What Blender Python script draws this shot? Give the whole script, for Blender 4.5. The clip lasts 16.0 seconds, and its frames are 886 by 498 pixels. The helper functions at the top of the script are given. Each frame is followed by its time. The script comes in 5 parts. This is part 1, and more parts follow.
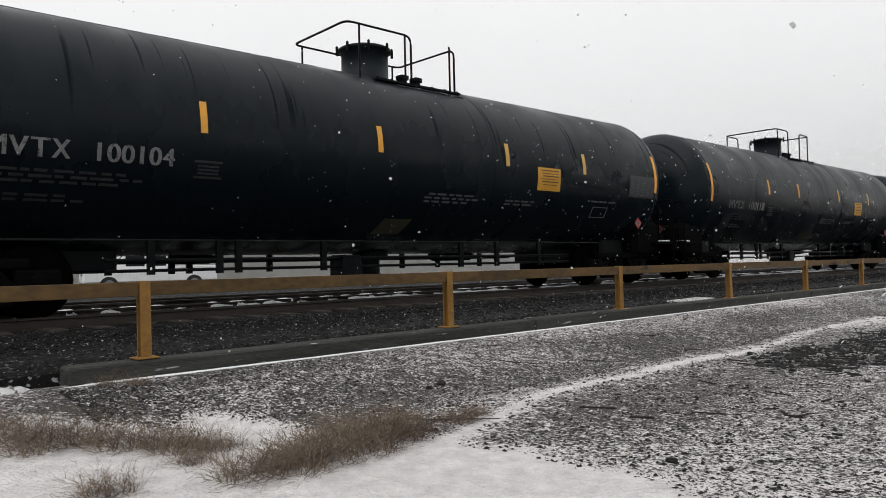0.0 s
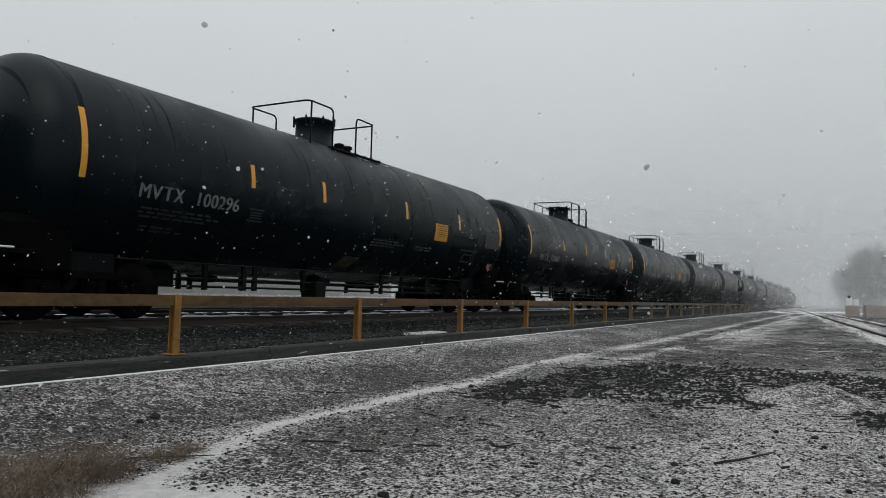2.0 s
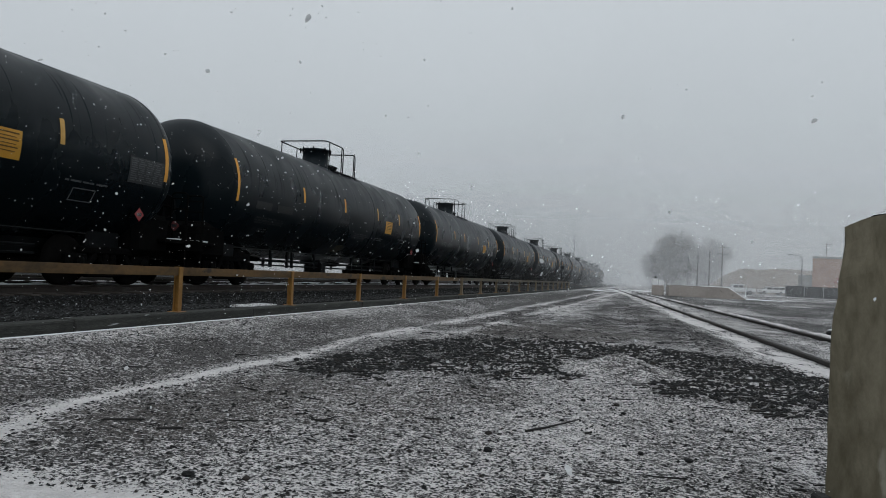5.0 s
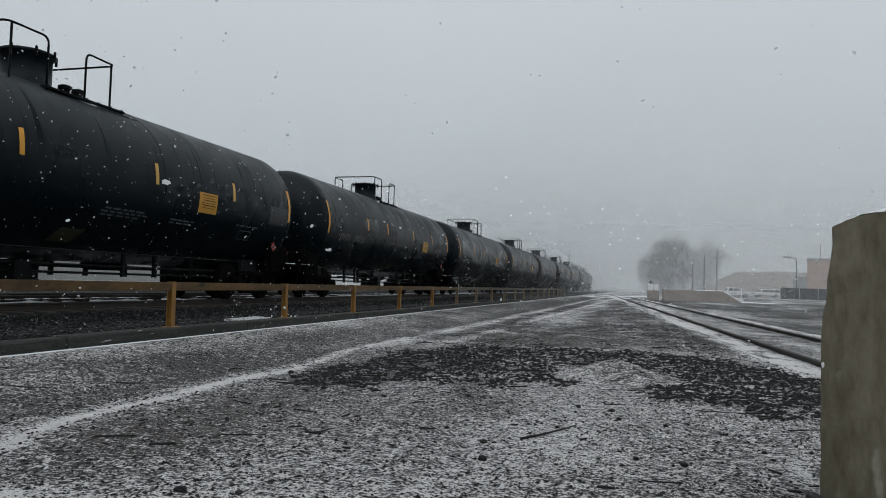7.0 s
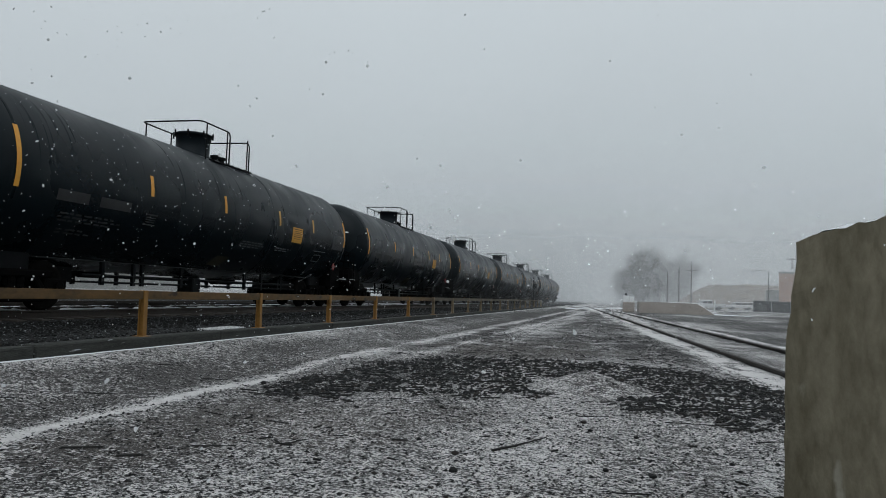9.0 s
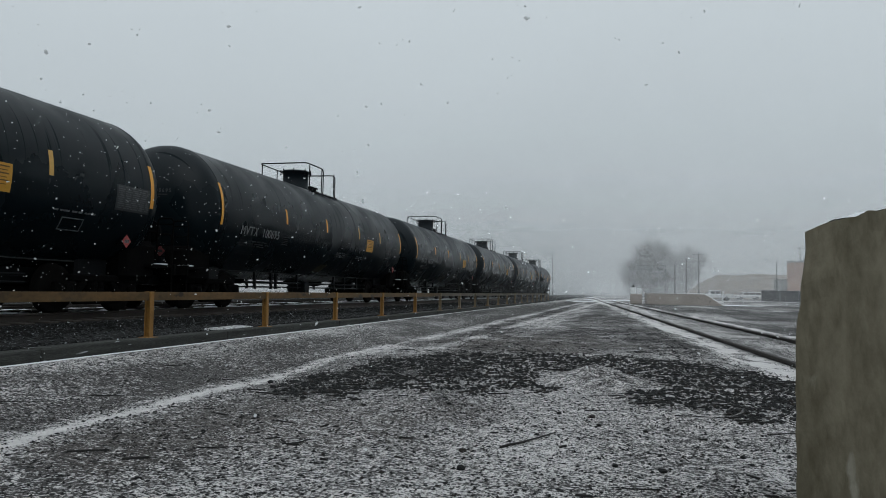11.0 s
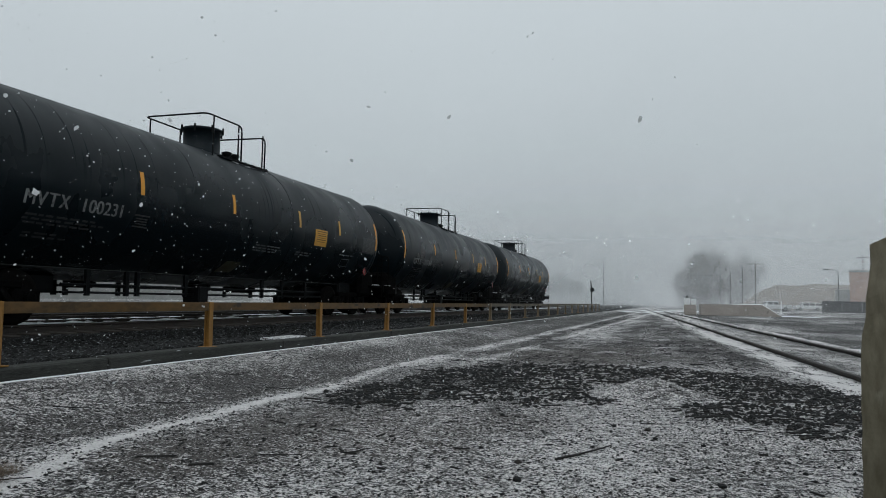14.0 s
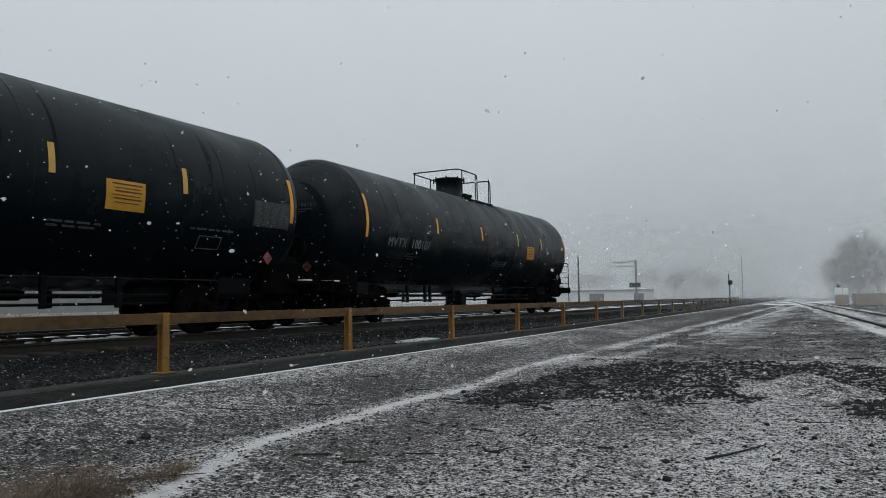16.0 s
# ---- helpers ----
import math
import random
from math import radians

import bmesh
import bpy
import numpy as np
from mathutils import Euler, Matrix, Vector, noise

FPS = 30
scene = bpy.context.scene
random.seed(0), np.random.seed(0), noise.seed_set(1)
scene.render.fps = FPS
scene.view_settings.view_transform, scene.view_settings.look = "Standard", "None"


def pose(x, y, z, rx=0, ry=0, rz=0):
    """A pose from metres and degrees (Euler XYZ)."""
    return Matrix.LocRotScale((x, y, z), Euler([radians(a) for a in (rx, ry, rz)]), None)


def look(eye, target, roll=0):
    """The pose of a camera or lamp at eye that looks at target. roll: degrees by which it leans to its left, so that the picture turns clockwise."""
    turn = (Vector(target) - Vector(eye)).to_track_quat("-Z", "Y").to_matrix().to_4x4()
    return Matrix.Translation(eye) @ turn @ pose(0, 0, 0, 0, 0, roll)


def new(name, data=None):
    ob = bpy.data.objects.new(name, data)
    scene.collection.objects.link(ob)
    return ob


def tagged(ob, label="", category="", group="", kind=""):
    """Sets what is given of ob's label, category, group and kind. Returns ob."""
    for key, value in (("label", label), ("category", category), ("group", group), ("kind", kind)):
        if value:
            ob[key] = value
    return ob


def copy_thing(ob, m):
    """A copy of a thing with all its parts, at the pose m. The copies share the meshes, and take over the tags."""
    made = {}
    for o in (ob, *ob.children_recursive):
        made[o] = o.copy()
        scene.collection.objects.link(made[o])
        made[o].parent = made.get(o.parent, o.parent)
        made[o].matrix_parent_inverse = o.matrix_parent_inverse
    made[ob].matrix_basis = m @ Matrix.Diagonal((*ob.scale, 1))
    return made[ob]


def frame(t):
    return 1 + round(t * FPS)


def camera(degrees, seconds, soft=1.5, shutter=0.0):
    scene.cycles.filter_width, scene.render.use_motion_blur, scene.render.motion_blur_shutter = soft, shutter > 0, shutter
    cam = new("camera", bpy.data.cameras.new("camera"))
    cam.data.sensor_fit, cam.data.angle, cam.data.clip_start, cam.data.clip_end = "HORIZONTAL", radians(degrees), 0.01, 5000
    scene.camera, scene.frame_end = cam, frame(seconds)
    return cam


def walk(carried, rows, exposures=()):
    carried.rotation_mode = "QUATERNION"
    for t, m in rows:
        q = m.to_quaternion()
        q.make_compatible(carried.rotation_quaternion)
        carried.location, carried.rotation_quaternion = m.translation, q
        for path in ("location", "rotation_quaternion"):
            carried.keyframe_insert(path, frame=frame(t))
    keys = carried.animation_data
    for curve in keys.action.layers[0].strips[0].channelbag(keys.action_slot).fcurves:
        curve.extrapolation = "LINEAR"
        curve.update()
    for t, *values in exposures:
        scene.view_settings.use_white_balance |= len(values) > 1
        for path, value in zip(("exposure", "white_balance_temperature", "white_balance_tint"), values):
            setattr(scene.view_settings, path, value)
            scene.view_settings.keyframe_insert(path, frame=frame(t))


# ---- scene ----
cam = camera(62.8, 16.0, soft=0.9)
PATH = [
    (0, (4.964, -4.63, 0.823), (3.494, -3.274, 0.87), -1.4),
    (0.5, (4.926, -4.575, 0.888), (3.555, -3.12, 0.932), -0.5),
    (1, (4.987, -4.602, 0.837), (3.836, -2.97, 0.934), 0.1),
    (1.5, (4.996, -4.561, 0.85), (3.98, -2.843, 0.973), 0.9),
    (2, (5.008, -4.535, 0.838), (4.077, -2.770, 0.963), 1.6),
    (2.5, (5.016, -4.530, 0.826), (4.273, -2.674, 0.904), 2.6),
    (3, (5.024, -4.488, 0.827), (4.399, -2.589, 0.878), 1.9),
    (3.5, (5.02, -4.491, 0.827), (4.427, -2.581, 0.838), 1.6),
    (4, (5.031, -4.482, 0.831), (4.465, -2.565, 0.894), 2.4),
    (6.5, (5.052, -4.424, 0.825), (4.572, -2.484, 0.905), 2.3),
    (7, (5.065, -4.443, 0.825), (4.561, -2.51, 0.923), 1.6),
    (7.5, (5.072, -4.438, 0.828), (4.569, -2.506, 0.949), 1.7),
    (8, (5.071, -4.446, 0.836), (4.59, -2.511, 0.989), 2.1),
    (8.5, (5.085, -4.455, 0.83), (4.633, -2.512, 0.97), 2.3),
    (11, (5.094, -4.415, 0.838), (4.633, -2.472, 0.953), 1.0),
    (11.5, (5.083, -4.448, 0.839), (4.567, -2.519, 0.957), 0.9),
    (12, (5.079, -4.46, 0.841), (4.522, -2.543, 0.958), 1.0),
    (12.5, (5.072, -4.45, 0.835), (4.495, -2.539, 0.956), 1.0),
    (13, (5.077, -4.458, 0.84), (4.48, -2.553, 0.964), 1.0),
    (13.5, (5.078, -4.459, 0.839), (4.496, -2.55, 0.971), 1.2),
    (14, (5.076, -4.471, 0.848), (4.485, -2.565, 0.988), 1.1),
    (14.5, (5.079, -4.454, 0.842), (4.475, -2.553, 0.983), 0.9),
    (15, (5.071, -4.475, 0.846), (4.432, -2.585, 0.994), 0.5),
    (15.5, (5.053, -4.506, 0.844), (4.299, -2.659, 0.984), 0.3),
    (16, (5.042, -4.526, 0.846), (4.134, -2.749, 0.987), -0.8),
]
walk(cam, [(t, look(eye, target, roll)) for t, eye, target, roll in PATH],
     [(0, 0.52, 6750, 12), (0.5, 0.56, 6700, 11), (1, 0.27, 6600, 10), (1.5, 0.08, 6550, 9), (2, 0.0, 6450, 8), (3.5, -0.12, 6250, 8), (7, -0.12, 6200, 7), (11, -0.12, 6120, 5), (14.5, -0.12, 6150, 5), (16, -0.08, 6220, 7)])

# ---- light: an overcast, snowy sky ----
world = bpy.data.worlds.new("overcast_sky")
scene.world = world
world.use_nodes = True
wn, wl = world.node_tree.nodes, world.node_tree.links
wbg = wn["Background"]
wsky = wn.new("ShaderNodeTexSky")
wsky.sky_type, wsky.sun_disc = "NISHITA", False
wsky.sun_elevation, wsky.sun_rotation = radians(50), radians(200)
wco, wsep = wn.new("ShaderNodeTexCoord"), wn.new("ShaderNodeSeparateXYZ")
wl.new(wco.outputs["Generated"], wsep.inputs[0])
wramp = wn.new("ShaderNodeValToRGB")
wramp.color_ramp.elements[0].position, wramp.color_ramp.elements[0].color = 0.0, (0.50, 0.52, 0.535, 1)
wramp.color_ramp.elements[1].position, wramp.color_ramp.elements[1].color = 0.55, (0.74, 0.765, 0.78, 1)
wl.new(wsep.outputs["Z"], wramp.inputs[0])
wnoise = wn.new("ShaderNodeTexNoise")
wnoise.inputs["Scale"].default_value, wnoise.inputs["Detail"].default_value = 2.5, 3
wl.new(wco.outputs["Generated"], wnoise.inputs["Vector"])
wcloud = wn.new("ShaderNodeMapRange")
wcloud.inputs["To Min"].default_value, wcloud.inputs["To Max"].default_value = 0.95, 1.05
wl.new(wnoise.outputs["Fac"], wcloud.inputs["Value"])
wmul = wn.new("ShaderNodeVectorMath")
wmul.operation = "SCALE"
wl.new(wramp.outputs["Color"], wmul.inputs[0])
wl.new(wcloud.outputs["Result"], wmul.inputs["Scale"])
wsc = wn.new("ShaderNodeVectorMath")
wsc.operation = "SCALE"
wsc.inputs["Scale"].default_value = 0.004
wl.new(wsky.outputs[0], wsc.inputs[0])
wadd = wn.new("ShaderNodeVectorMath")
wl.new(wmul.outputs[0], wadd.inputs[0])
wl.new(wsc.outputs[0], wadd.inputs[1])
wl.new(wadd.outputs[0], wbg.inputs["Color"])
wbg.inputs["Strength"].default_value = 0.95
sun = new("sun", bpy.data.lights.new("sun", "SUN"))
sun.data.energy, sun.data.angle, sun.data.color = 0.5, radians(40), (1.0, 0.97, 0.94)
sun.matrix_world = look((10, -30, 45), (0, 0, 0))

# ---- materials ----
def principled(name):
    m = bpy.data.materials.new(name)
    m.use_nodes = True
    return m, m.node_tree.nodes, m.node_tree.links, m.node_tree.nodes["Principled BSDF"]


def surf(name, c1, c2, scale=8.0, rough=0.7, metal=0.0, bump=0.2, stretch=(1, 1, 1), spots=None, spec=0.5, rvar=0.12):
    """Two colours mixed by noise at two scales, fine relief, and spots (colour, amount) of wear or snow."""
    m, n, l, b = principled(name)
    tc, mp = n.new("ShaderNodeTexCoord"), n.new("ShaderNodeMapping")
    mp.inputs["Scale"].default_value = stretch
    l.new(tc.outputs["Object"], mp.inputs[0])
    oi = n.new("ShaderNodeObjectInfo")
    off = n.new("ShaderNodeVectorMath")
    off.operation = "ADD"
    sc = n.new("ShaderNodeMath")
    sc.operation, sc.inputs[1].default_value = "MULTIPLY", 37.0
    l.new(oi.outputs["Random"], sc.inputs[0])
    l.new(mp.outputs[0], off.inputs[0])
    l.new(sc.outputs[0], off.inputs[1])
    a, f = n.new("ShaderNodeTexNoise"), n.new("ShaderNodeTexNoise")
    a.inputs["Scale"].default_value, a.inputs["Detail"].default_value = scale, 5
    f.inputs["Scale"].default_value, f.inputs["Detail"].default_value = scale * 9, 4
    for t in (a, f):
        l.new(off.outputs[0], t.inputs["Vector"])
    mixf = n.new("ShaderNodeMath")
    mixf.operation, mixf.inputs[1].default_value = "MULTIPLY_ADD", 0.45
    l.new(f.outputs["Fac"], mixf.inputs[0])
    half = n.new("ShaderNodeMath")
    half.operation, half.inputs[1].default_value = "MULTIPLY", 0.55
    l.new(a.outputs["Fac"], half.inputs[0])
    l.new(half.outputs[0], mixf.inputs[2])
    r = n.new("ShaderNodeValToRGB")
    r.color_ramp.elements[0].position, r.color_ramp.elements[0].color = 0.36, (*c1, 1)
    r.color_ramp.elements[1].position, r.color_ramp.elements[1].color = 0.64, (*c2, 1)
    l.new(mixf.outputs[0], r.inputs[0])
    col = r.outputs["Color"]
    if spots:
        s = n.new("ShaderNodeTexNoise")
        s.inputs["Scale"].default_value, s.inputs["Detail"].default_value = scale * 2.3, 6
        l.new(off.outputs[0], s.inputs["Vector"])
        mr = n.new("ShaderNodeMapRange")
        mr.inputs["From Min"].default_value, mr.inputs["From Max"].default_value = 0.72 - spots[1], 0.78 - spots[1]
        l.new(s.outputs["Fac"], mr.inputs["Value"])
        mx = n.new("ShaderNodeMix")
        mx.data_type = "RGBA"
        l.new(mr.outputs[0], mx.inputs[0])
        l.new(col, mx.inputs[6])
        mx.inputs[7].default_value = (*spots[0], 1)
        col = mx.outputs[2]
    l.new(col, b.inputs["Base Color"])
    rr = n.new("ShaderNodeMapRange")
    rr.inputs["To Min"].default_value, rr.inputs["To Max"].default_value = max(0.02, rough - rvar), min(1, rough + rvar)
    l.new(a.outputs["Fac"], rr.inputs["Value"])
    l.new(rr.outputs[0], b.inputs["Roughness"])
    b.inputs["Metallic"].default_value = metal
    b.inputs["Specular IOR Level"].default_value = spec
    if bump:
        bp = n.new("ShaderNodeBump")
        bp.inputs["Strength"].default_value, bp.inputs["Distance"].default_value = bump, 0.02
        l.new(f.outputs["Fac"], bp.inputs["Height"])
        l.new(bp.outputs[0], b.inputs["Normal"])
    return m


def tank_material():
    """Black paint, greyer on its upper side, through which melt water has run in dark drips."""
    m, n, l, b = principled("black_tank_paint")
    tc = n.new("ShaderNodeTexCoord")
    oi = n.new("ShaderNodeObjectInfo")
    sep = n.new("ShaderNodeSeparateXYZ")
    l.new(tc.outputs["Object"], sep.inputs[0])
    off = n.new("ShaderNodeMath")
    off.operation, off.inputs[1].default_value = "MULTIPLY", 53.0
    l.new(oi.outputs["Random"], off.inputs[0])
    shift = n.new("ShaderNodeVectorMath")
    l.new(tc.outputs["Object"], shift.inputs[0])
    l.new(off.outputs[0], shift.inputs[1])

    def tex(scale, stretch, detail=3):
        mp, t = n.new("ShaderNodeMapping"), n.new("ShaderNodeTexNoise")
        mp.inputs["Scale"].default_value = stretch
        l.new(shift.outputs[0], mp.inputs[0])
        l.new(mp.outputs[0], t.inputs["Vector"])
        t.inputs["Scale"].default_value, t.inputs["Detail"].default_value = scale, detail
        return t.outputs["Fac"]

    def rng(v, lo, hi, a=0.0, c=1.0):
        x = n.new("ShaderNodeMapRange")
        for k, w in (("From Min", lo), ("From Max", hi), ("To Min", a), ("To Max", c)):
            x.inputs[k].default_value = w
        l.new(v, x.inputs["Value"])
        return x.outputs[0]

    def calc(op, a, c):
        x = n.new("ShaderNodeMath")
        x.operation = op
        for i, v in enumerate((a, c)):
            if isinstance(v, float):
                x.inputs[i].default_value = v
            else:
                l.new(v, x.inputs[i])
        return x.outputs[0]

    def mix(fac, a, c):
        x = n.new("ShaderNodeMix")
        x.data_type = "RGBA"
        l.new(fac, x.inputs[0])
        for i, v in ((6, a), (7, c)):
            if isinstance(v, tuple):
                x.inputs[i].default_value = (*v, 1)
            else:
                l.new(v, x.inputs[i])
        return x.outputs[2]

    cloudy, fine = tex(0.9, (1, 1, 0.6), 5), tex(14, (1, 1, 1), 4)
    height = calc("ADD", sep.outputs["Z"], calc("MULTIPLY", tex(1.6, (0.2, 1.4, 0.2), 4), 1.5))
    upper_grey = calc("MULTIPLY", rng(height, 3.5, 4.35), rng(cloudy, 0.3, 0.65, 0.45, 1.0))
    drip = rng(calc("ADD", tex(1.0, (0.3, 10.0, 0.3), 2), calc("MULTIPLY", cloudy, 0.25)), 0.755, 0.80)
    wide = rng(tex(1.0, (0.2, 1.7, 0.2), 3), 0.60, 0.70)
    wet = calc("MAXIMUM", drip, calc("MULTIPLY", wide, 0.25))
    frost = calc("MULTIPLY", rng(sep.outputs["Y"], 1.7, 2.2), rng(height, 3.3, 4.3, 0.0, 0.9))
    upper_grey = calc("MAXIMUM", upper_grey, calc("MULTIPLY", frost, rng(cloudy, 0.3, 0.6)))
    upper_grey = calc("MULTIPLY", upper_grey, calc("SUBTRACT", 1.0, calc("MULTIPLY", wet, 0.7)))
    paint = mix(fine, (0.0026, 0.0055, 0.0072), (0.0052, 0.0094, 0.0122))
    l.new(mix(upper_grey, paint, (0.020, 0.0245, 0.028)), b.inputs["Base Color"])
    l.new(calc("ADD", rng(cloudy, 0.3, 0.7, 0.20, 0.34), calc("MULTIPLY", upper_grey, 0.25)), b.inputs["Roughness"])
    upper = rng(sep.outputs["Z"], 2.3, 2.9)
    l.new(calc("SUBTRACT", 0.13, calc("MULTIPLY", calc("MULTIPLY", wet, upper), 0.095)), b.inputs["Specular IOR Level"])
    bp = n.new("ShaderNodeBump")
    bp.inputs["Strength"].default_value, bp.inputs["Distance"].default_value = 0.05, 0.02
    l.new(cloudy, bp.inputs["Height"])
    l.new(bp.outputs[0], b.inputs["Normal"])
    return m


TANK = tank_material()
BLACK = surf("black_steel", (0.003, 0.0038, 0.0046), (0.0062, 0.0072, 0.008), 5, 0.5, 0, 0.15, spec=0.08)
DOMEMAT = surf("blue_black_housing_paint", (0.004, 0.0075, 0.010), (0.009, 0.014, 0.018), 3, 0.5, 0, 0.1, spec=0.15)
GRIME = surf("grimy_truck_steel", (0.0022, 0.0024, 0.0025), (0.005, 0.0049, 0.0047), 6, 0.9, 0, 0.4, spec=0.03)
WHEEL = surf("wheel_steel", (0.003, 0.0028, 0.0026), (0.007, 0.0065, 0.006), 8, 0.8, 0, 0.2, spec=0.05)
STRIPE = surf("yellow_reflective_tape", (0.62, 0.27, 0.015), (0.72, 0.34, 0.03), 9, 0.45, 0, 0.03)
STRIPE_PALE = surf("faded_reflective_tape", (0.50, 0.28, 0.05), (0.60, 0.36, 0.09), 9, 0.5, 0, 0.03)
PLACARD = surf("yellow_placard", (0.50, 0.24, 0.012), (0.60, 0.31, 0.03), 6, 0.5, 0, 0.02)
DUSTED = surf("snow_dusted_black_paint", (0.006, 0.009, 0.012), (0.05, 0.056, 0.062), 3, 0.6, 0, 0.1, (1, 0.5, 1), ((0.5, 0.51, 0.52), 0.17), 0.2)
FADED = surf("faded_yellow_panel", (0.018, 0.017, 0.0075), (0.036, 0.033, 0.013), 6, 0.6, 0, 0.02)
PANEL = surf("grey_stencil_panel", (0.010, 0.012, 0.0135), (0.02, 0.023, 0.025), 10, 0.6, 0, 0.03)
INK = surf("dark_ink", (0.09, 0.045, 0.004), (0.14, 0.07, 0.008), 9, 0.7, 0, 0)
LETTER = surf("worn_white_lettering", (0.09, 0.095, 0.096), (0.22, 0.225, 0.225), 7, 0.7, 0, 0.02, (1, 1, 1), ((0.05, 0.05, 0.05), 0.14))
PANEL_PRINT = surf("grey_stencil_print", (0.05, 0.055, 0.058), (0.10, 0.105, 0.11), 14, 0.7, 0, 0, (1, 1, 1), ((0.02, 0.022, 0.024), 0.16))
LETTER_DIM = surf("dim_stencil", (0.008, 0.0088, 0.0092), (0.026, 0.027, 0.028), 9, 0.7, 0, 0)
RED = surf("red_hazard_sign", (0.24, 0.022, 0.025), (0.34, 0.04, 0.04), 9, 0.5, 0, 0)
RED_DULL = surf("dull_red_hazard_sign", (0.09, 0.014, 0.016), (0.15, 0.025, 0.026), 9, 0.6, 0, 0)
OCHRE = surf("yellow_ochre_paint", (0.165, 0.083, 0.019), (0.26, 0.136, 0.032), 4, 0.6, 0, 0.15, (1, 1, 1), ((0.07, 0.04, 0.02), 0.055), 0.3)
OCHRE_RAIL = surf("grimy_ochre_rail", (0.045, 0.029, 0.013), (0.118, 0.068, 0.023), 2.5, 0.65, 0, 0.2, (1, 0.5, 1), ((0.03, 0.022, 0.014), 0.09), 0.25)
# Barrier paint with distance haze mixed into the colour, for far posts and rails.
HAZED_POST = surf("weathered_pale_post", (0.15, 0.112, 0.068), (0.23, 0.178, 0.115), 4, 0.7, 0, 0.15, (1, 1, 1), ((0.09, 0.07, 0.05), 0.055), 0.3)
HAZED_RAIL = surf("weathered_dull_rail", (0.06, 0.052, 0.04), (0.12, 0.10, 0.075), 2.5, 0.7, 0, 0.2, (1, 0.5, 1), ((0.2, 0.2, 0.2), 0.06), 0.25)
RUST = surf("rusty_rail", (0.012, 0.009, 0.007), (0.032, 0.024, 0.018), 6, 0.7, 0.2, 0.3)
OLDRAIL = surf("dark_rusted_rail", (0.010, 0.008, 0.007), (0.03, 0.023, 0.018), 6, 0.8, 0, 0.3)
TIE = surf("creosoted_tie", (0.02, 0.016, 0.013), (0.055, 0.045, 0.038), 5, 0.85, 0, 0.5, (1, 6, 6))
TIMBER = surf("weathered_curb_timber", (0.022, 0.0235, 0.0215), (0.062, 0.063, 0.058), 3, 0.9, 0, 0.5, (6, 0.6, 6), ((0.4, 0.41, 0.42), 0.05), 0.2)
CONCRETE = surf("weathered_concrete", (0.100, 0.088, 0.058), (0.205, 0.184, 0.134), 3.6, 0.9, 0, 0.6, (1, 1, 0.3), ((0.27, 0.255, 0.205), 0.045), 0.2)
PALECON = surf("pale_concrete", (0.29, 0.255, 0.23), (0.40, 0.36, 0.33), 0.8, 0.9, 0, 0.3, (1, 1, 1), ((0.14, 0.12, 0.105), 0.06))
SNOW = surf("fresh_snow", (0.70, 0.72, 0.74), (0.84, 0.85, 0.86), 6, 0.8, 0, 0.35)
DIRTSNOW = surf("speckled_snow", (0.42, 0.42, 0.42), (0.72, 0.73, 0.74), 14, 0.85, 0, 0.6, (1, 1, 1), ((0.09, 0.08, 0.07), 0.19))
STONE = surf("dark_gravel_stone", (0.0038, 0.0041, 0.0044), (0.0155, 0.0157, 0.016), 12, 0.75, 0, 0.3, spec=0.3)
DARKSTONE = surf("ballast_stone", (0.003, 0.0032, 0.0032), (0.013, 0.013, 0.0128), 12, 0.85, 0, 0.3, (1, 1, 1), ((0.24, 0.25, 0.26), 0.10), 0.15)
STONE_WARM = surf("brown_stone", (0.012, 0.0095, 0.008), (0.04, 0.033, 0.029), 12, 0.8, 0, 0.3, spec=0.3)
DRYGRASS = surf("dry_weed", (0.075, 0.055, 0.040), (0.21, 0.16, 0.115), 5, 0.85, 0, 0)
WOOD = surf("grey_pole_wood", (0.015, 0.013, 0.012), (0.035, 0.03, 0.026), 5, 0.85, 0, 0.3, (4, 4, 0.5))
GREYMETAL = surf("galvanised_steel", (0.18, 0.185, 0.19), (0.28, 0.285, 0.29), 5, 0.5, 0.6, 0.05)
LAMPSTEEL = surf("dull_lamp_steel", (0.05, 0.052, 0.055), (0.09, 0.092, 0.095), 5, 0.6, 0.2, 0.05)
STUCCO = surf("peach_stucco", (0.36, 0.21, 0.15), (0.45, 0.28, 0.20), 0.7, 0.9, 0, 0.2)
WHITEWALL = surf("white_metal_siding", (0.215, 0.218, 0.205), (0.29, 0.292, 0.278), 0.8, 0.6, 0, 0.1)
DARKWALL = surf("dark_screen_fence", (0.018, 0.019, 0.02), (0.04, 0.04, 0.042), 1.5, 0.8, 0, 0.2)
WETWOOD = surf("wet_dark_wood", (0.006, 0.0055, 0.0052), (0.018, 0.016, 0.0145), 6, 0.8, 0, 0.3)
BARK = surf("bare_bark", (0.06, 0.05, 0.043), (0.12, 0.10, 0.085), 3, 0.9, 0, 0.3)
HILLMAT = surf("brown_hillside", (0.10, 0.085, 0.07), (0.20, 0.185, 0.165), 0.02, 0.95, 0, 0)
CARWHITE = surf("white_car_paint", (0.74, 0.75, 0.76), (0.82, 0.83, 0.84), 3, 0.3, 0, 0)
GLASSDARK = surf("dark_car_glass", (0.012, 0.014, 0.016), (0.02, 0.022, 0.025), 3, 0.12, 0, 0)
RUBBER = surf("tyre_rubber", (0.012, 0.012, 0.012), (0.022, 0.022, 0.022), 8, 0.85, 0, 0.2)


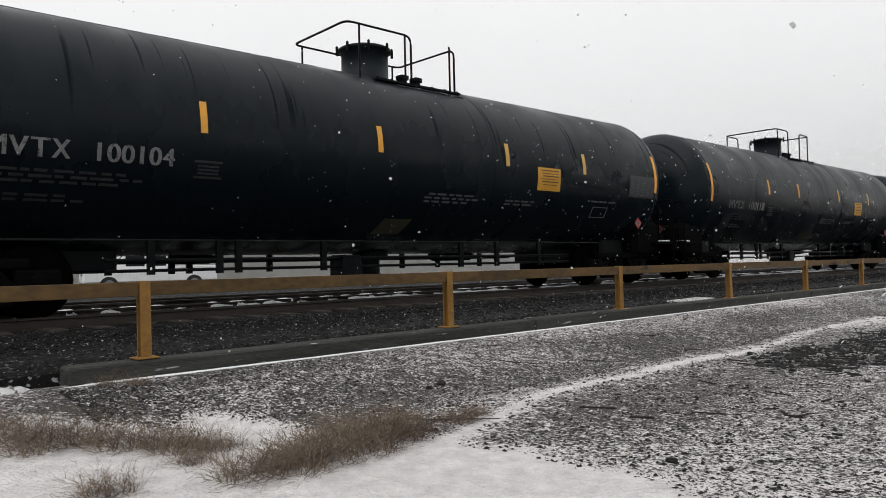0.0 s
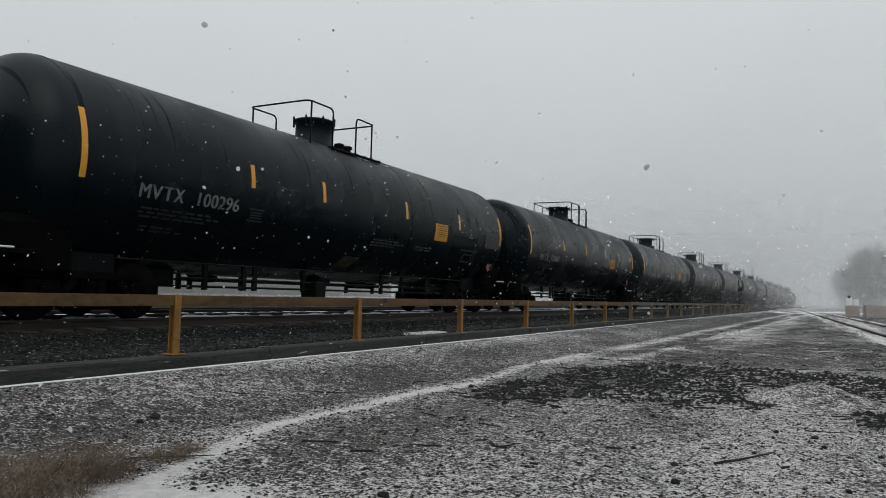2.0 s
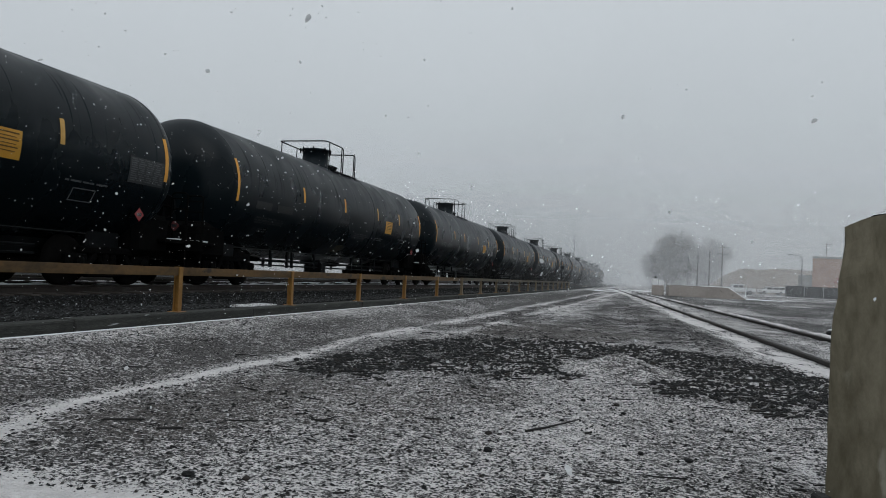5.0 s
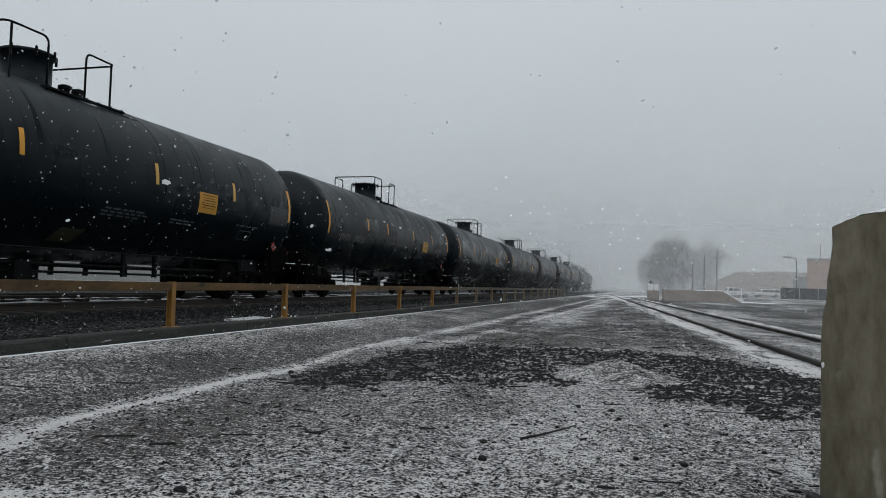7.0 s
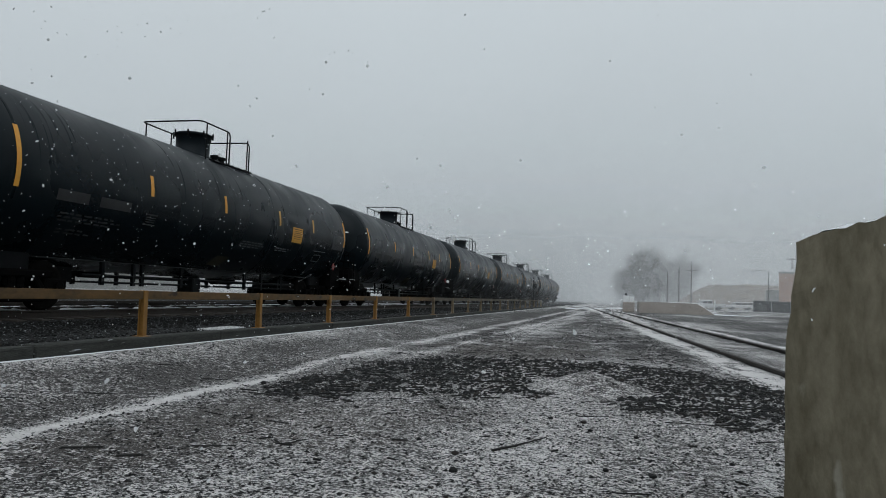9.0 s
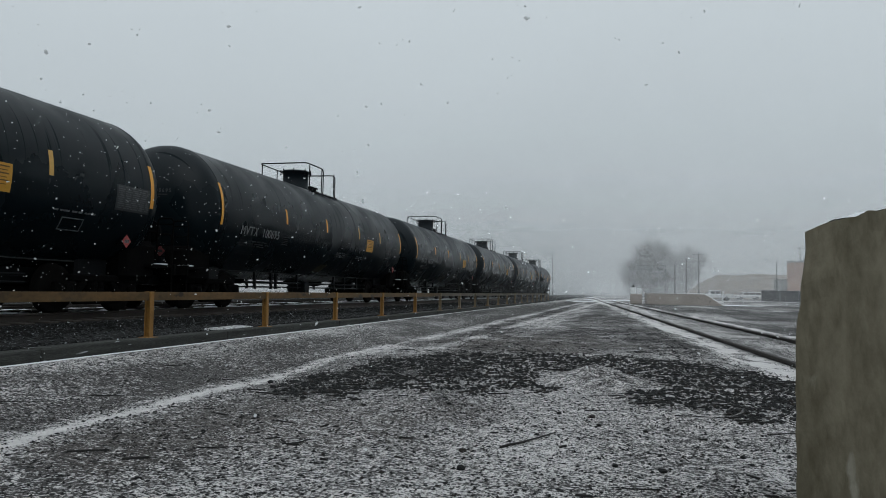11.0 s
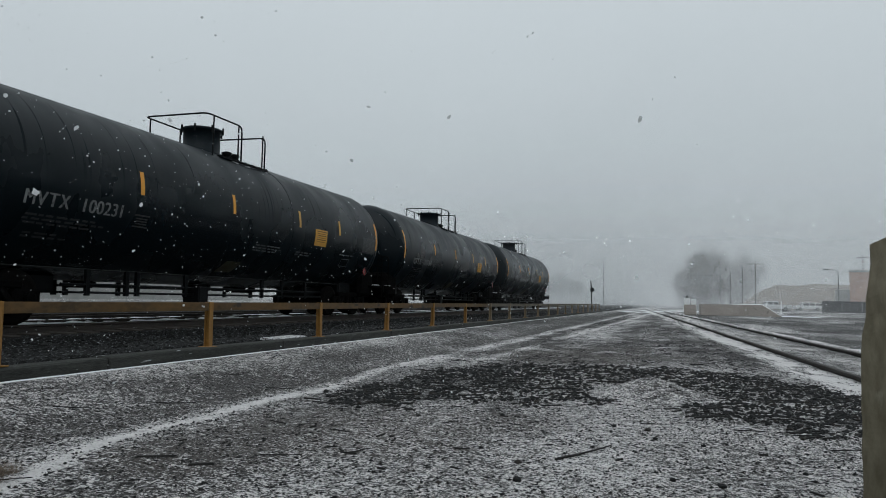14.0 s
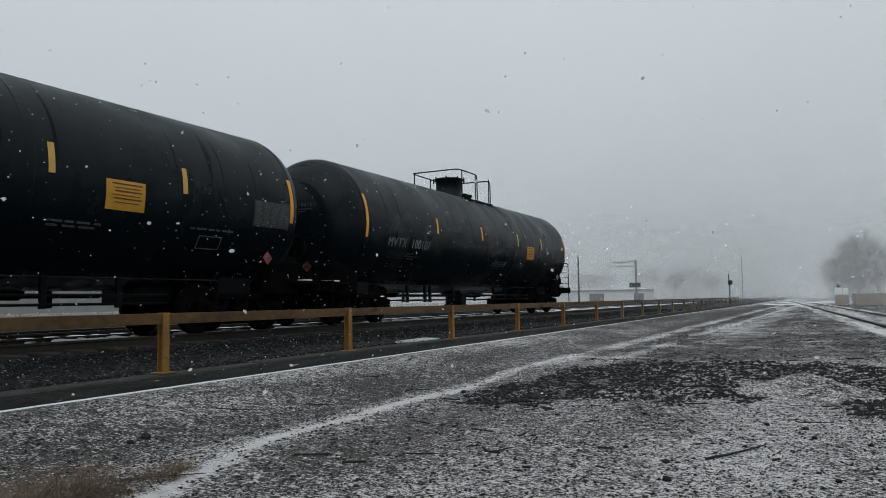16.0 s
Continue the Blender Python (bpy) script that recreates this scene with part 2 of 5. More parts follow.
def ground_material():
    """Gravel and asphalt under a thin, speckled snow cover; cover: red snow, green brown dirt, blue dark gravel."""
    m, n, l, b = principled("snow_dusted_gravel")
    geo = n.new("ShaderNodeNewGeometry")
    at = n.new("ShaderNodeVertexColor")
    at.layer_name = "cover"
    sep = n.new("ShaderNodeSeparateColor")
    l.new(at.outputs["Color"], sep.inputs[0])

    def tex(scale, detail, rough=0.6):
        t = n.new("ShaderNodeTexNoise")
        t.inputs["Scale"].default_value, t.inputs["Detail"].default_value, t.inputs["Roughness"].default_value = scale, detail, rough
        l.new(geo.outputs["Position"], t.inputs["Vector"])
        return t.outputs["Fac"]

    def mix(fac, a, c):
        x = n.new("ShaderNodeMix")
        x.data_type = "RGBA"
        l.new(fac, x.inputs[0])
        for i, v in ((6, a), (7, c)):
            if isinstance(v, tuple):
                x.inputs[i].default_value = (*v, 1)
            else:
                l.new(v, x.inputs[i])
        return x.outputs[2]

    def rng(v, lo, hi, a=0.0, c=1.0):
        x = n.new("ShaderNodeMapRange")
        for k, w in (("From Min", lo), ("From Max", hi), ("To Min", a), ("To Max", c)):
            x.inputs[k].default_value = w
        l.new(v, x.inputs["Value"])
        return x.outputs[0]

    def math_(op, a, c):
        x = n.new("ShaderNodeMath")
        x.operation = op
        for i, v in enumerate((a, c)):
            if isinstance(v, float):
                x.inputs[i].default_value = v
            else:
                l.new(v, x.inputs[i])
        return x.outputs[0]

    fine, mid, wide = tex(44, 5, 0.7), tex(10, 5), tex(0.9, 4)
    vor = n.new("ShaderNodeTexVoronoi")
    vor.inputs["Scale"].default_value = 48
    l.new(geo.outputs["Position"], vor.inputs["Vector"])
    gravel = mix(rng(vor.outputs["Color"], 0.2, 0.8), (0.010, 0.0092, 0.009), (0.056, 0.050, 0.0465))
    gravel = mix(rng(wide, 0.35, 0.65), gravel, (0.032, 0.030, 0.029))
    brown = mix(rng(fine, 0.3, 0.7), (0.060, 0.050, 0.043), (0.125, 0.107, 0.094))
    dark = mix(rng(vor.outputs["Color"], 0.2, 0.8), (0.0056, 0.0056, 0.0058), (0.0172, 0.0168, 0.0168))
    base = mix(sep.outputs["Green"], gravel, brown)
    base = mix(sep.outputs["Blue"], base, dark)
    speck = math_("ADD", math_("MULTIPLY", fine, 0.66), math_("ADD", math_("MULTIPLY", mid, 0.24), math_("MULTIPLY", wide, 0.10)))
    need = rng(sep.outputs["Red"], 0.0, 1.0, 0.69, 0.33)
    fac = rng(math_("SUBTRACT", speck, need), -0.032, 0.032)
    for scale, lo in ((62, 0.30), (118, 0.42)):
        v2 = n.new("ShaderNodeTexVoronoi")
        v2.inputs["Scale"].default_value = scale
        l.new(geo.outputs["Position"], v2.inputs["Vector"])
        cell = n.new("ShaderNodeSeparateColor")
        l.new(v2.outputs["Color"], cell.inputs[0])
        rare = rng(sep.outputs["Red"], 0.3, 0.85, lo, 1.0)
        picked = rng(math_("SUBTRACT", cell.outputs["Red"], rare), 0.0, 0.02)
        spot = rng(v2.outputs["Distance"], 0.40, 0.47, 1.0, 0.0)
        grain = math_("MULTIPLY", picked, spot)
        base = mix(grain, base, (0.006, 0.006, 0.0062))
        fac = math_("MULTIPLY", fac, math_("SUBTRACT", 1.0, grain))
    snow = mix(rng(mid, 0.3, 0.7), (0.58, 0.56, 0.556), (0.81, 0.782, 0.775))
    l.new(mix(fac, base, snow), b.inputs["Base Color"])
    l.new(rng(wide, 0.3, 0.7, 0.62, 0.9), b.inputs["Roughness"])
    bp = n.new("ShaderNodeBump")
    bp.inputs["Strength"].default_value, bp.inputs["Distance"].default_value = 1.0, 0.03
    l.new(math_("ADD", speck, math_("MULTIPLY", vor.outputs["Distance"], 0.6)), bp.inputs["Height"])
    l.new(bp.outputs[0], b.inputs["Normal"])
    return m


def flake_material():
    m = bpy.data.materials.new("snowflake")
    m.use_nodes = True
    n, l = m.node_tree.nodes, m.node_tree.links
    n.clear()
    out, mx, df, tl = (n.new("ShaderNode" + k) for k in ("OutputMaterial", "MixShader", "BsdfDiffuse", "BsdfTranslucent"))
    for b in (df, tl):
        b.inputs["Color"].default_value = (0.80, 0.81, 0.82, 1)
    l.new(df.outputs[0], mx.inputs[1])
    l.new(tl.outputs[0], mx.inputs[2])
    l.new(mx.outputs[0], out.inputs[0])
    return m


FLAKE = flake_material()
GROUND = ground_material()


def veil_material(amount):
    """Thin fog with falling snow: light passes straight through all but a part of it, and thins out upwards."""
    m = bpy.data.materials.new("snow_fog")
    m.use_nodes = True
    n, l = m.node_tree.nodes, m.node_tree.links
    n.clear()
    out, mx, tr = n.new("ShaderNodeOutputMaterial"), n.new("ShaderNodeMixShader"), n.new("ShaderNodeBsdfTransparent")
    add, df, tl = n.new("ShaderNodeMixShader"), n.new("ShaderNodeBsdfDiffuse"), n.new("ShaderNodeBsdfTranslucent")
    for s in (df, tl):
        s.inputs["Color"].default_value = (0.92, 0.935, 0.95, 1)
    l.new(df.outputs[0], add.inputs[1])
    l.new(tl.outputs[0], add.inputs[2])
    geo, sep, mr = n.new("ShaderNodeNewGeometry"), n.new("ShaderNodeSeparateXYZ"), n.new("ShaderNodeMapRange")
    l.new(geo.outputs["Position"], sep.inputs[0])
    l.new(sep.outputs["Z"], mr.inputs["Value"])
    mr.interpolation_type = "SMOOTHSTEP"
    for k, v in (("From Min", 5.0), ("From Max", 45.0), ("To Min", 1.0), ("To Max", 0.0)):
        mr.inputs[k].default_value = v
    t = n.new("ShaderNodeTexNoise")
    t.inputs["Scale"].default_value, t.inputs["Detail"].default_value = 0.05, 3
    l.new(geo.outputs["Position"], t.inputs["Vector"])
    nr = n.new("ShaderNodeMapRange")
    nr.inputs["To Min"].default_value, nr.inputs["To Max"].default_value = amount * 0.8, amount * 1.2
    l.new(t.outputs["Fac"], nr.inputs["Value"])
    mu = n.new("ShaderNodeMath")
    mu.operation = "MULTIPLY"
    l.new(mr.outputs[0], mu.inputs[0])
    l.new(nr.outputs[0], mu.inputs[1])
    l.new(mu.outputs[0], mx.inputs[0])
    l.new(tr.outputs[0], mx.inputs[1])
    l.new(add.outputs[0], mx.inputs[2])
    l.new(mx.outputs[0], out.inputs[0])
    return m


# ---- builders ----
def to_mesh(name, bm, material, smooth=False):
    me = bpy.data.meshes.new(name)
    bm.normal_update()
    bm.to_mesh(me)
    bm.free()
    me.materials.append(material)
    if smooth:
        me.shade_smooth()
    return me


def part(name, bm, material, parent=None, label="", smooth=False):
    ob = new(name, to_mesh(name, bm, material, smooth))
    if parent:
        ob.parent = parent
    if label:
        tagged(ob, label)
    return ob


def thing(name, label, category, group="", kind="", at=None):
    ob = tagged(new(name), label, category, group, kind)
    if at is not None:
        ob.matrix_basis = at
    return ob


def box(bm, x0, x1, y0, y1, z0, z1, bevel=0.0, m=None):
    r = bmesh.ops.create_cube(bm, size=1)
    vs = r["verts"]
    mat = Matrix.Translation(((x0 + x1) / 2, (y0 + y1) / 2, (z0 + z1) / 2)) @ Matrix.Diagonal((abs(x1 - x0), abs(y1 - y0), abs(z1 - z0), 1))
    bmesh.ops.transform(bm, matrix=mat, verts=vs)
    if bevel:
        es = list({e for v in vs for e in v.link_edges})
        out = bmesh.ops.bevel(bm, geom=es, offset=bevel, segments=1, affect="EDGES")
        vs = list({v for f in out["faces"] for v in f.verts} | {v for v in vs if v.is_valid})
    if m is not None:
        bmesh.ops.transform(bm, matrix=m, verts=[v for v in vs if v.is_valid])
    return bm


def boxed(*args, **kw):
    return box(bmesh.new(), *args, **kw)


def tube(bm, points, r, seg=8):
    """A round bar along a line of points."""
    pts = [Vector(p) for p in points]
    rings = []
    for i, p in enumerate(pts):
        d = (pts[min(i + 1, len(pts) - 1)] - pts[max(i - 1, 0)]).normalized()
        u = d.orthogonal().normalized() if abs(d.z) > 0.95 else d.cross(Vector((0, 0, 1))).normalized()
        v = d.cross(u)
        rad = r[i] if isinstance(r, (list, tuple)) else r
        rings.append([bm.verts.new(p + rad * (math.cos(a) * u + math.sin(a) * v)) for a in [2 * math.pi * k / seg for k in range(seg)]])
    for a, c in zip(rings, rings[1:]):
        for k in range(seg):
            bm.faces.new((a[k], a[(k + 1) % seg], c[(k + 1) % seg], c[k]))
    bm.faces.new(rings[0][::-1])
    bm.faces.new(rings[-1])
    bmesh.ops.recalc_face_normals(bm, faces=bm.faces[:])
    return bm


def bar(points, r, seg=8):
    return tube(bmesh.new(), points, r, seg)


def lathe(profile, axis, seg=32, centre=(0, 0, 0)):
    """Turns (radius, along) pairs round an axis 'x', 'y' or 'z'."""
    bm = bmesh.new()
    c = Vector(centre)
    rings = []
    for r, s in profile:
        ring = []
        for k in range(seg):
            a = 2 * math.pi * k / seg
            u, v = r * math.cos(a), r * math.sin(a)
            p = {"x": (s, u, v), "y": (u, s, v), "z": (u, v, s)}[axis]
            ring.append(bm.verts.new(c + Vector(p)))
        rings.append(ring)
    for a, b2 in zip(rings, rings[1:]):
        for k in range(seg):
            bm.faces.new((a[k], a[(k + 1) % seg], b2[(k + 1) % seg], b2[k]))
    bm.faces.new(rings[0])
    bm.faces.new(rings[-1])
    bmesh.ops.recalc_face_normals(bm, faces=bm.faces[:])
    return bm


def rounded(points, r=0.12, n=4):
    """A line of points with its corners rounded."""
    pts = [Vector(p) for p in points]
    out = [pts[0]]
    for a, b2, c in zip(pts, pts[1:], pts[2:]):
        p, q = b2 + (a - b2).normalized() * r, b2 + (c - b2).normalized() * r
        out += [p.lerp(b2, k / n).lerp(b2.lerp(q, k / n), k / n) for k in range(n + 1)]
    return out + [pts[-1]]


def glyph(ch, size):
    cu = bpy.data.curves.new("letter", "FONT")
    cu.body, cu.size = ch, size
    tmp = new("letter", cu)
    bpy.context.view_layer.update()
    me = bpy.data.meshes.new_from_object(tmp.evaluated_get(bpy.context.evaluated_depsgraph_get()))
    bpy.data.objects.remove(tmp)
    return me


GLYPHS = {ch: glyph(ch, 0.33) for ch in "MVTX0123456789"}

# ---- the large structure ----
def smooth(a, b2, x):
    t = min(1.0, max(0.0, (x - a) / (b2 - a)))
    return t * t * (3 - 2 * t)


def side_x(y):
    return 8.15 - 0.051 * (y - 8)


def ground_height(x, y):
    z = 0.14 * (1 - smooth(0.1, 1.8, x)) if x < 1.8 else 0.0
    if x < 0.0:
        z = 0.10
    d2 = math.hypot((x - 4.92) / 0.62, (y - 2.65) / 0.55)
    z += 0.18 * max(0.0, 1 - d2) ** 1.25
    u = x - side_x(y)
    if u > -2.2:
        z -= 0.118 * smooth(-2.1, -0.95, u) if u < 0.8 else 0.06 * smooth(5.0, 0.9, u)
    if x > 0.2:
        z += 0.018 * noise.noise((x * 0.8, y * 0.8, 3.1)) + 0.008 * noise.noise((x * 3.1, y * 3.1, 7.7))
        z -= 0.02 * math.exp(-((x - 1.25) / 0.25) ** 2) * (0.6 + 0.4 * noise.noise((y * 0.5, 0, 1)))
    return z


def blob(x, y, cx, cy, rx, ry, soft=0.35):
    d = math.hypot((x - cx) / rx, (y - cy) / ry) + 0.45 * noise.noise((x * 1.3, y * 0.9, cx)) + 0.25 * noise.noise((x * 4.1, y * 3.3, cy))
    return 1 - smooth(1 - soft, 1 + soft, d)


def ground_cover(x, y):
    n1 = noise.noise((x * 0.45, y * 0.18, 0.3))
    n2 = noise.noise((x * 1.4, y * 0.7, 4.3))
    snow, brown, dark = 0.54 + 0.10 * n1 + 0.06 * n2, 0.08 + 0.22 * n1, 0.0
    if 0.1 < x < 1.75:
        snow = 0.43 + 0.12 * n2 + 0.16 * smooth(0.9, 0.3, x) * (0.4 + n1) - 0.12 * smooth(0.4, 1.0, y / 20)
        brown = 0.15 + 0.35 * smooth(1.2, 1.7, x) * (0.5 + n2)
    if x > 1.8:
        w = smooth(2.1, 3.8, x + 0.6 * n1) * smooth(2.4, 0.1, y + 0.7 * n2)
        snow += w * max(0.0, 0.55 + 0.07 * n2 - snow)
        if y > 6:
            snow -= 0.10
    for cx, cy, rx, ry, w in ((2.85, -2.85, 0.75, 0.62, 0.55), (1.6, -3.75, 0.9, 0.5, 0.5), (3.4, -2.75, 0.6, 0.4, 0.5), (2.05, -3.15, 0.7, 0.5, 0.5), (1.7, -2.9, 0.5, 0.35, 0.3)):
        snow += w * blob(x, y, cx, cy, rx, ry)
    d = max(blob(x, y, 3.4, 3.0, 1.35, 1.9), blob(x, y, 4.9, 4.5, 1.5, 1.25), blob(x, y, 6.2, 2.6, 0.95, 1.9))
    m = blob(x, y, 4.92, 2.55, 0.5, 0.42)
    d *= 1 - m
    dark = 0.6 * d
    snow -= (0.075 + 0.16 * noise.noise((x * 2.2, y * 1.2, 12)) + 0.08 * noise.noise((x * 6.0, y * 3.5, 15))) * d
    snow -= 0.035 * m
    near = max(blob(x, y, 5.45, -1.25, 0.62, 0.30), 0.7 * blob(x, y, 4.75, -1.7, 0.6, 0.26))
    dark = max(dark, 0.25 * near)
    snow -= 0.05 * near
    b2 = max(blob(x, y, 3.7, 7.6, 1.5, 2.3), 0.8 * blob(x, y, 3.1, -0.1, 0.85, 0.7), 0.75 * blob(x, y, 2.6, -1.1, 0.6, 0.6), 0.65 * blob(x, y, 3.7, 0.6, 0.6, 0.5))
    brown = max(brown, 0.85 * b2)
    snow -= 0.09 * b2
    if y > 4 and 1.9 < x < 7:
        snow += (0.22 * noise.noise((x * 1.7, y * 1.0, 31)) + 0.14 * noise.noise((x * 4.5, y * 2.6, 17))) * smooth(4, 8, y)
    if y > 9:
        lane = math.sin(x * 2.1 + 0.5) * 0.5 + noise.noise((x * 1.1, y * 0.05, 9.0))
        snow += 0.16 * lane * smooth(9, 14, y) * (1 if x < 6 else 0.3)
        if x > 17:
            snow = 0.36 + 0.40 * smooth(0.15, 0.5, noise.noise((x * 0.13, y * 0.05, 2.0)))
    # snow left along the lane's edge and wheel tracks, and beside the siding
    edge = 1.965 + 0.05 * noise.noise((y * 0.8, 3, 3)) + (0.62 * smooth(-0.6, -3.2, y)) + 0.02 * noise.noise((y * 5, 1, 3))
    if y < 2.1:
        snow += (0.42 + 0.2 * noise.noise((x * 3, y * 3, 4))) * math.exp(-((x - edge) / (0.062 + 0.05 * noise.noise((y * 1.3, 8, 1)))) ** 2)
    elif y < 6.5:
        mid = 1.95 - 0.23 * smooth(2, 5, y)
        snow += (0.30 + 0.35 * noise.noise((y * 2.0, 6, 1))) * math.exp(-((x - mid) / 0.06) ** 2)
    if y > 3.5:
        w1 = 0.16 + 0.05 * noise.noise((y * 0.4, 1, 6))
        snow += (0.26 + 0.3 * noise.noise((y * 0.5, 2, 6))) * smooth(3.5, 7, y) * math.exp(-((x - (1.85 + 0.008 * y)) / w1) ** 2)
        snow += (0.22 + 0.3 * noise.noise((y * 0.4, 7, 6))) * smooth(3.5, 7, y) * math.exp(-((x - (2.45 + 0.02 * y)) / (w1 * 0.8)) ** 2)
    if y > -2:
        u = x - side_x(y)
        for off, wd, am in ((-1.25, 0.36, 0.42), (-1.0, 0.2, 0.3), (0.0, 0.5, 0.2), (1.12, 0.16, 0.6)):
            am *= 0.7 + 1.1 * noise.noise((x * 2.5, y * 1.1, off)) + 0.7 * noise.noise((x * 7.0, y * 3.4, off))
            snow += am * smooth(-2, 3.4, y) * math.exp(-((u - off) / wd) ** 2)
        if 1.2 < u < 9:
            snow = 0.38 + 0.16 * n2 + 0.2 * smooth(0.1, 0.4, noise.noise((x * 0.5, y * 0.16, 2.0))) * smooth(12, 26, y)
            brown *= 0.4
    if x < -0.1:
        snow, brown = 0.42, 0.1
        if x < -46:
            snow = 0.47
    if y > 70 or x > 40:
        snow = max(snow, 0.5 + 0.3 * n1)
    return min(1, max(0, snow)), min(1, max(0, brown)), min(1, max(0, dark))


def spread(lo, hi, step, far_lo, far_hi, grow=1.22):
    mid = list(np.arange(lo, hi, step))
    up, s = [], step
    while (up[-1] if up else hi) < far_hi:
        up.append((up[-1] if up else hi) + s)
        s *= grow
    down, s = [], step
    while (down[-1] if down else lo) > far_lo:
        down.append((down[-1] if down else lo) - s)
        s *= grow
    return down[::-1] + mid + up


def make_ground():
    xs, ys = spread(0.1, 9.4, 0.07, -1500, 1500), spread(-4.6, 13.0, 0.08, -900, 2500, 1.12)
    verts, cols = [], []
    for y in ys:
        for x in xs:
            verts.append((x, y, ground_height(x, y)))
            cols += [*ground_cover(x, y), 1.0]
    w = len(xs)
    faces = [(j * w + i, j * w + i + 1, (j + 1) * w + i + 1, (j + 1) * w + i) for j in range(len(ys) - 1) for i in range(w - 1)]
    me = bpy.data.meshes.new("ground")
    me.from_pydata(verts, [], faces)
    me.color_attributes.new("cover", "FLOAT_COLOR", "POINT").data.foreach_set("color", cols)
    me.materials.append(GROUND)
    me.shade_smooth()
    tagged(new("ground", me), "grey gravel yard dusted with speckled snow", "ground", kind="structure")


make_ground()

RAIL_Z = 0.30
LEAN = 0.009


def track_x(y):
    return -5.93 + LEAN * (y - 10)


def stones_mesh(name, spots, material):
    """One mesh of many small angular stones: spots are (x, y, z, size)."""
    rnd = random.Random(len(spots))
    octa = [(1, 0, 0), (0, 1, 0), (-1, 0, 0), (0, -1, 0), (0, 0, 1), (0, 0, -0.6)]
    tri = [(0, 1, 4), (1, 2, 4), (2, 3, 4), (3, 0, 4), (1, 0, 5), (2, 1, 5), (3, 2, 5), (0, 3, 5)]
    v, f = [], []
    for x, y, z, s in spots:
        a, q, h = rnd.uniform(0, 6.28), rnd.uniform(0.6, 1.6), rnd.uniform(0.35, 0.68)
        c, d, k = math.cos(a), math.sin(a), len(v)
        for ox, oy, oz in octa:
            ox, oy, oz = s * ox * q * rnd.uniform(0.7, 1.2), s * oy * rnd.uniform(0.7, 1.2) / q, s * oz * h * rnd.uniform(0.8, 1.2)
            v.append((x + c * ox - d * oy + s * 0.3 * rnd.uniform(-1, 1), y + d * ox + c * oy, z + oz))
        f += [(k + p, k + q2, k + r) for p, q2, r in tri]
    me = bpy.data.meshes.new(name)
    me.from_pydata(v, [], f)
    me.materials.append(material)
    return new(name, me)


def make_ballast():
    """The raised bed of crushed stone that carries the main track."""
    bm = bmesh.new()
    ys = spread(-8, 40, 1.0, -420, 700, 1.3)
    prof = [(-0.12, 0.06), (-0.12, 0.20), (-0.9, 0.16), (-2.6, 0.13), (-4.0, 0.12), (-4.4, 0.14), (-7.4, 0.14), (-12.0, 0.12), (-44.0, 0.10), (-46.0, -0.02)]
    rows = []
    for y in ys:
        rows.append([bm.verts.new((px, y, pz + (0.012 * noise.noise((px, y, 2)) if 0 < i < 9 else 0))) for i, (px, pz) in enumerate(prof)])
    for a, c in zip(rows, rows[1:]):
        for i in range(len(prof) - 1):
            bm.faces.new((a[i], c[i], c[i + 1], a[i + 1]))
    bmesh.ops.recalc_face_normals(bm, faces=bm.faces[:])
    tagged(part("ballast", bm, BALLAST, smooth=True), "dark crushed stone track bed with snow in its gaps", "track bed", kind="structure")
    rnd = random.Random(4)
    spots = []
    for _ in range(17000):
        y = -6 + 46 * rnd.random() ** 1.6
        x = -0.2 - 4.1 * rnd.random()
        s = rnd.uniform(0.018, 0.05)
        spots.append((x, y, 0.125 + 0.06 * smooth(-1.6, -0.2, x) + s * 0.2, s))
    tagged(stones_mesh("ballast_stones", spots, DARKSTONE), "loose dark ballast stones beside the track", "ballast", kind="stuff")


BALLAST = surf("ballast_rock", (0.0028, 0.003, 0.003), (0.011, 0.0112, 0.011), 9, 0.95, 0, 0.9, (1, 1, 1), ((0.28, 0.295, 0.305), 0.105), 0.15)
make_ballast()


def rail_profile(bm, x, y0, y1, z, dx=0.0, h=0.17):
    sec = [(-0.07, 0), (0.07, 0), (0.07, 0.015), (0.012, 0.035), (0.012, h - 0.045), (0.036, h - 0.032), (0.036, h - 0.004), (0.028, h), (-0.028, h), (-0.036, h - 0.004), (-0.036, h - 0.032), (-0.012, h - 0.045), (-0.012, 0.035), (-0.07, 0.015)]
    a = [bm.verts.new((x + sx, y0, z - h + sz)) for sx, sz in sec]
    c = [bm.verts.new((x + dx + sx, y1, z - h + sz)) for sx, sz in sec]
    for i in range(len(sec)):
        bm.faces.new((a[i], a[(i + 1) % len(sec)], c[(i + 1) % len(sec)], c[i]))
    bm.faces.new(a[::-1])
    bm.faces.new(c)
    bmesh.ops.recalc_face_normals(bm, faces=bm.faces[:])
    return bm


def tie_mesh(name, material, length=2.6, w=0.23, h=0.16):
    return to_mesh(name, boxed(-length / 2, length / 2, -w / 2, w / 2, -h, 0, bevel=0.012), material)


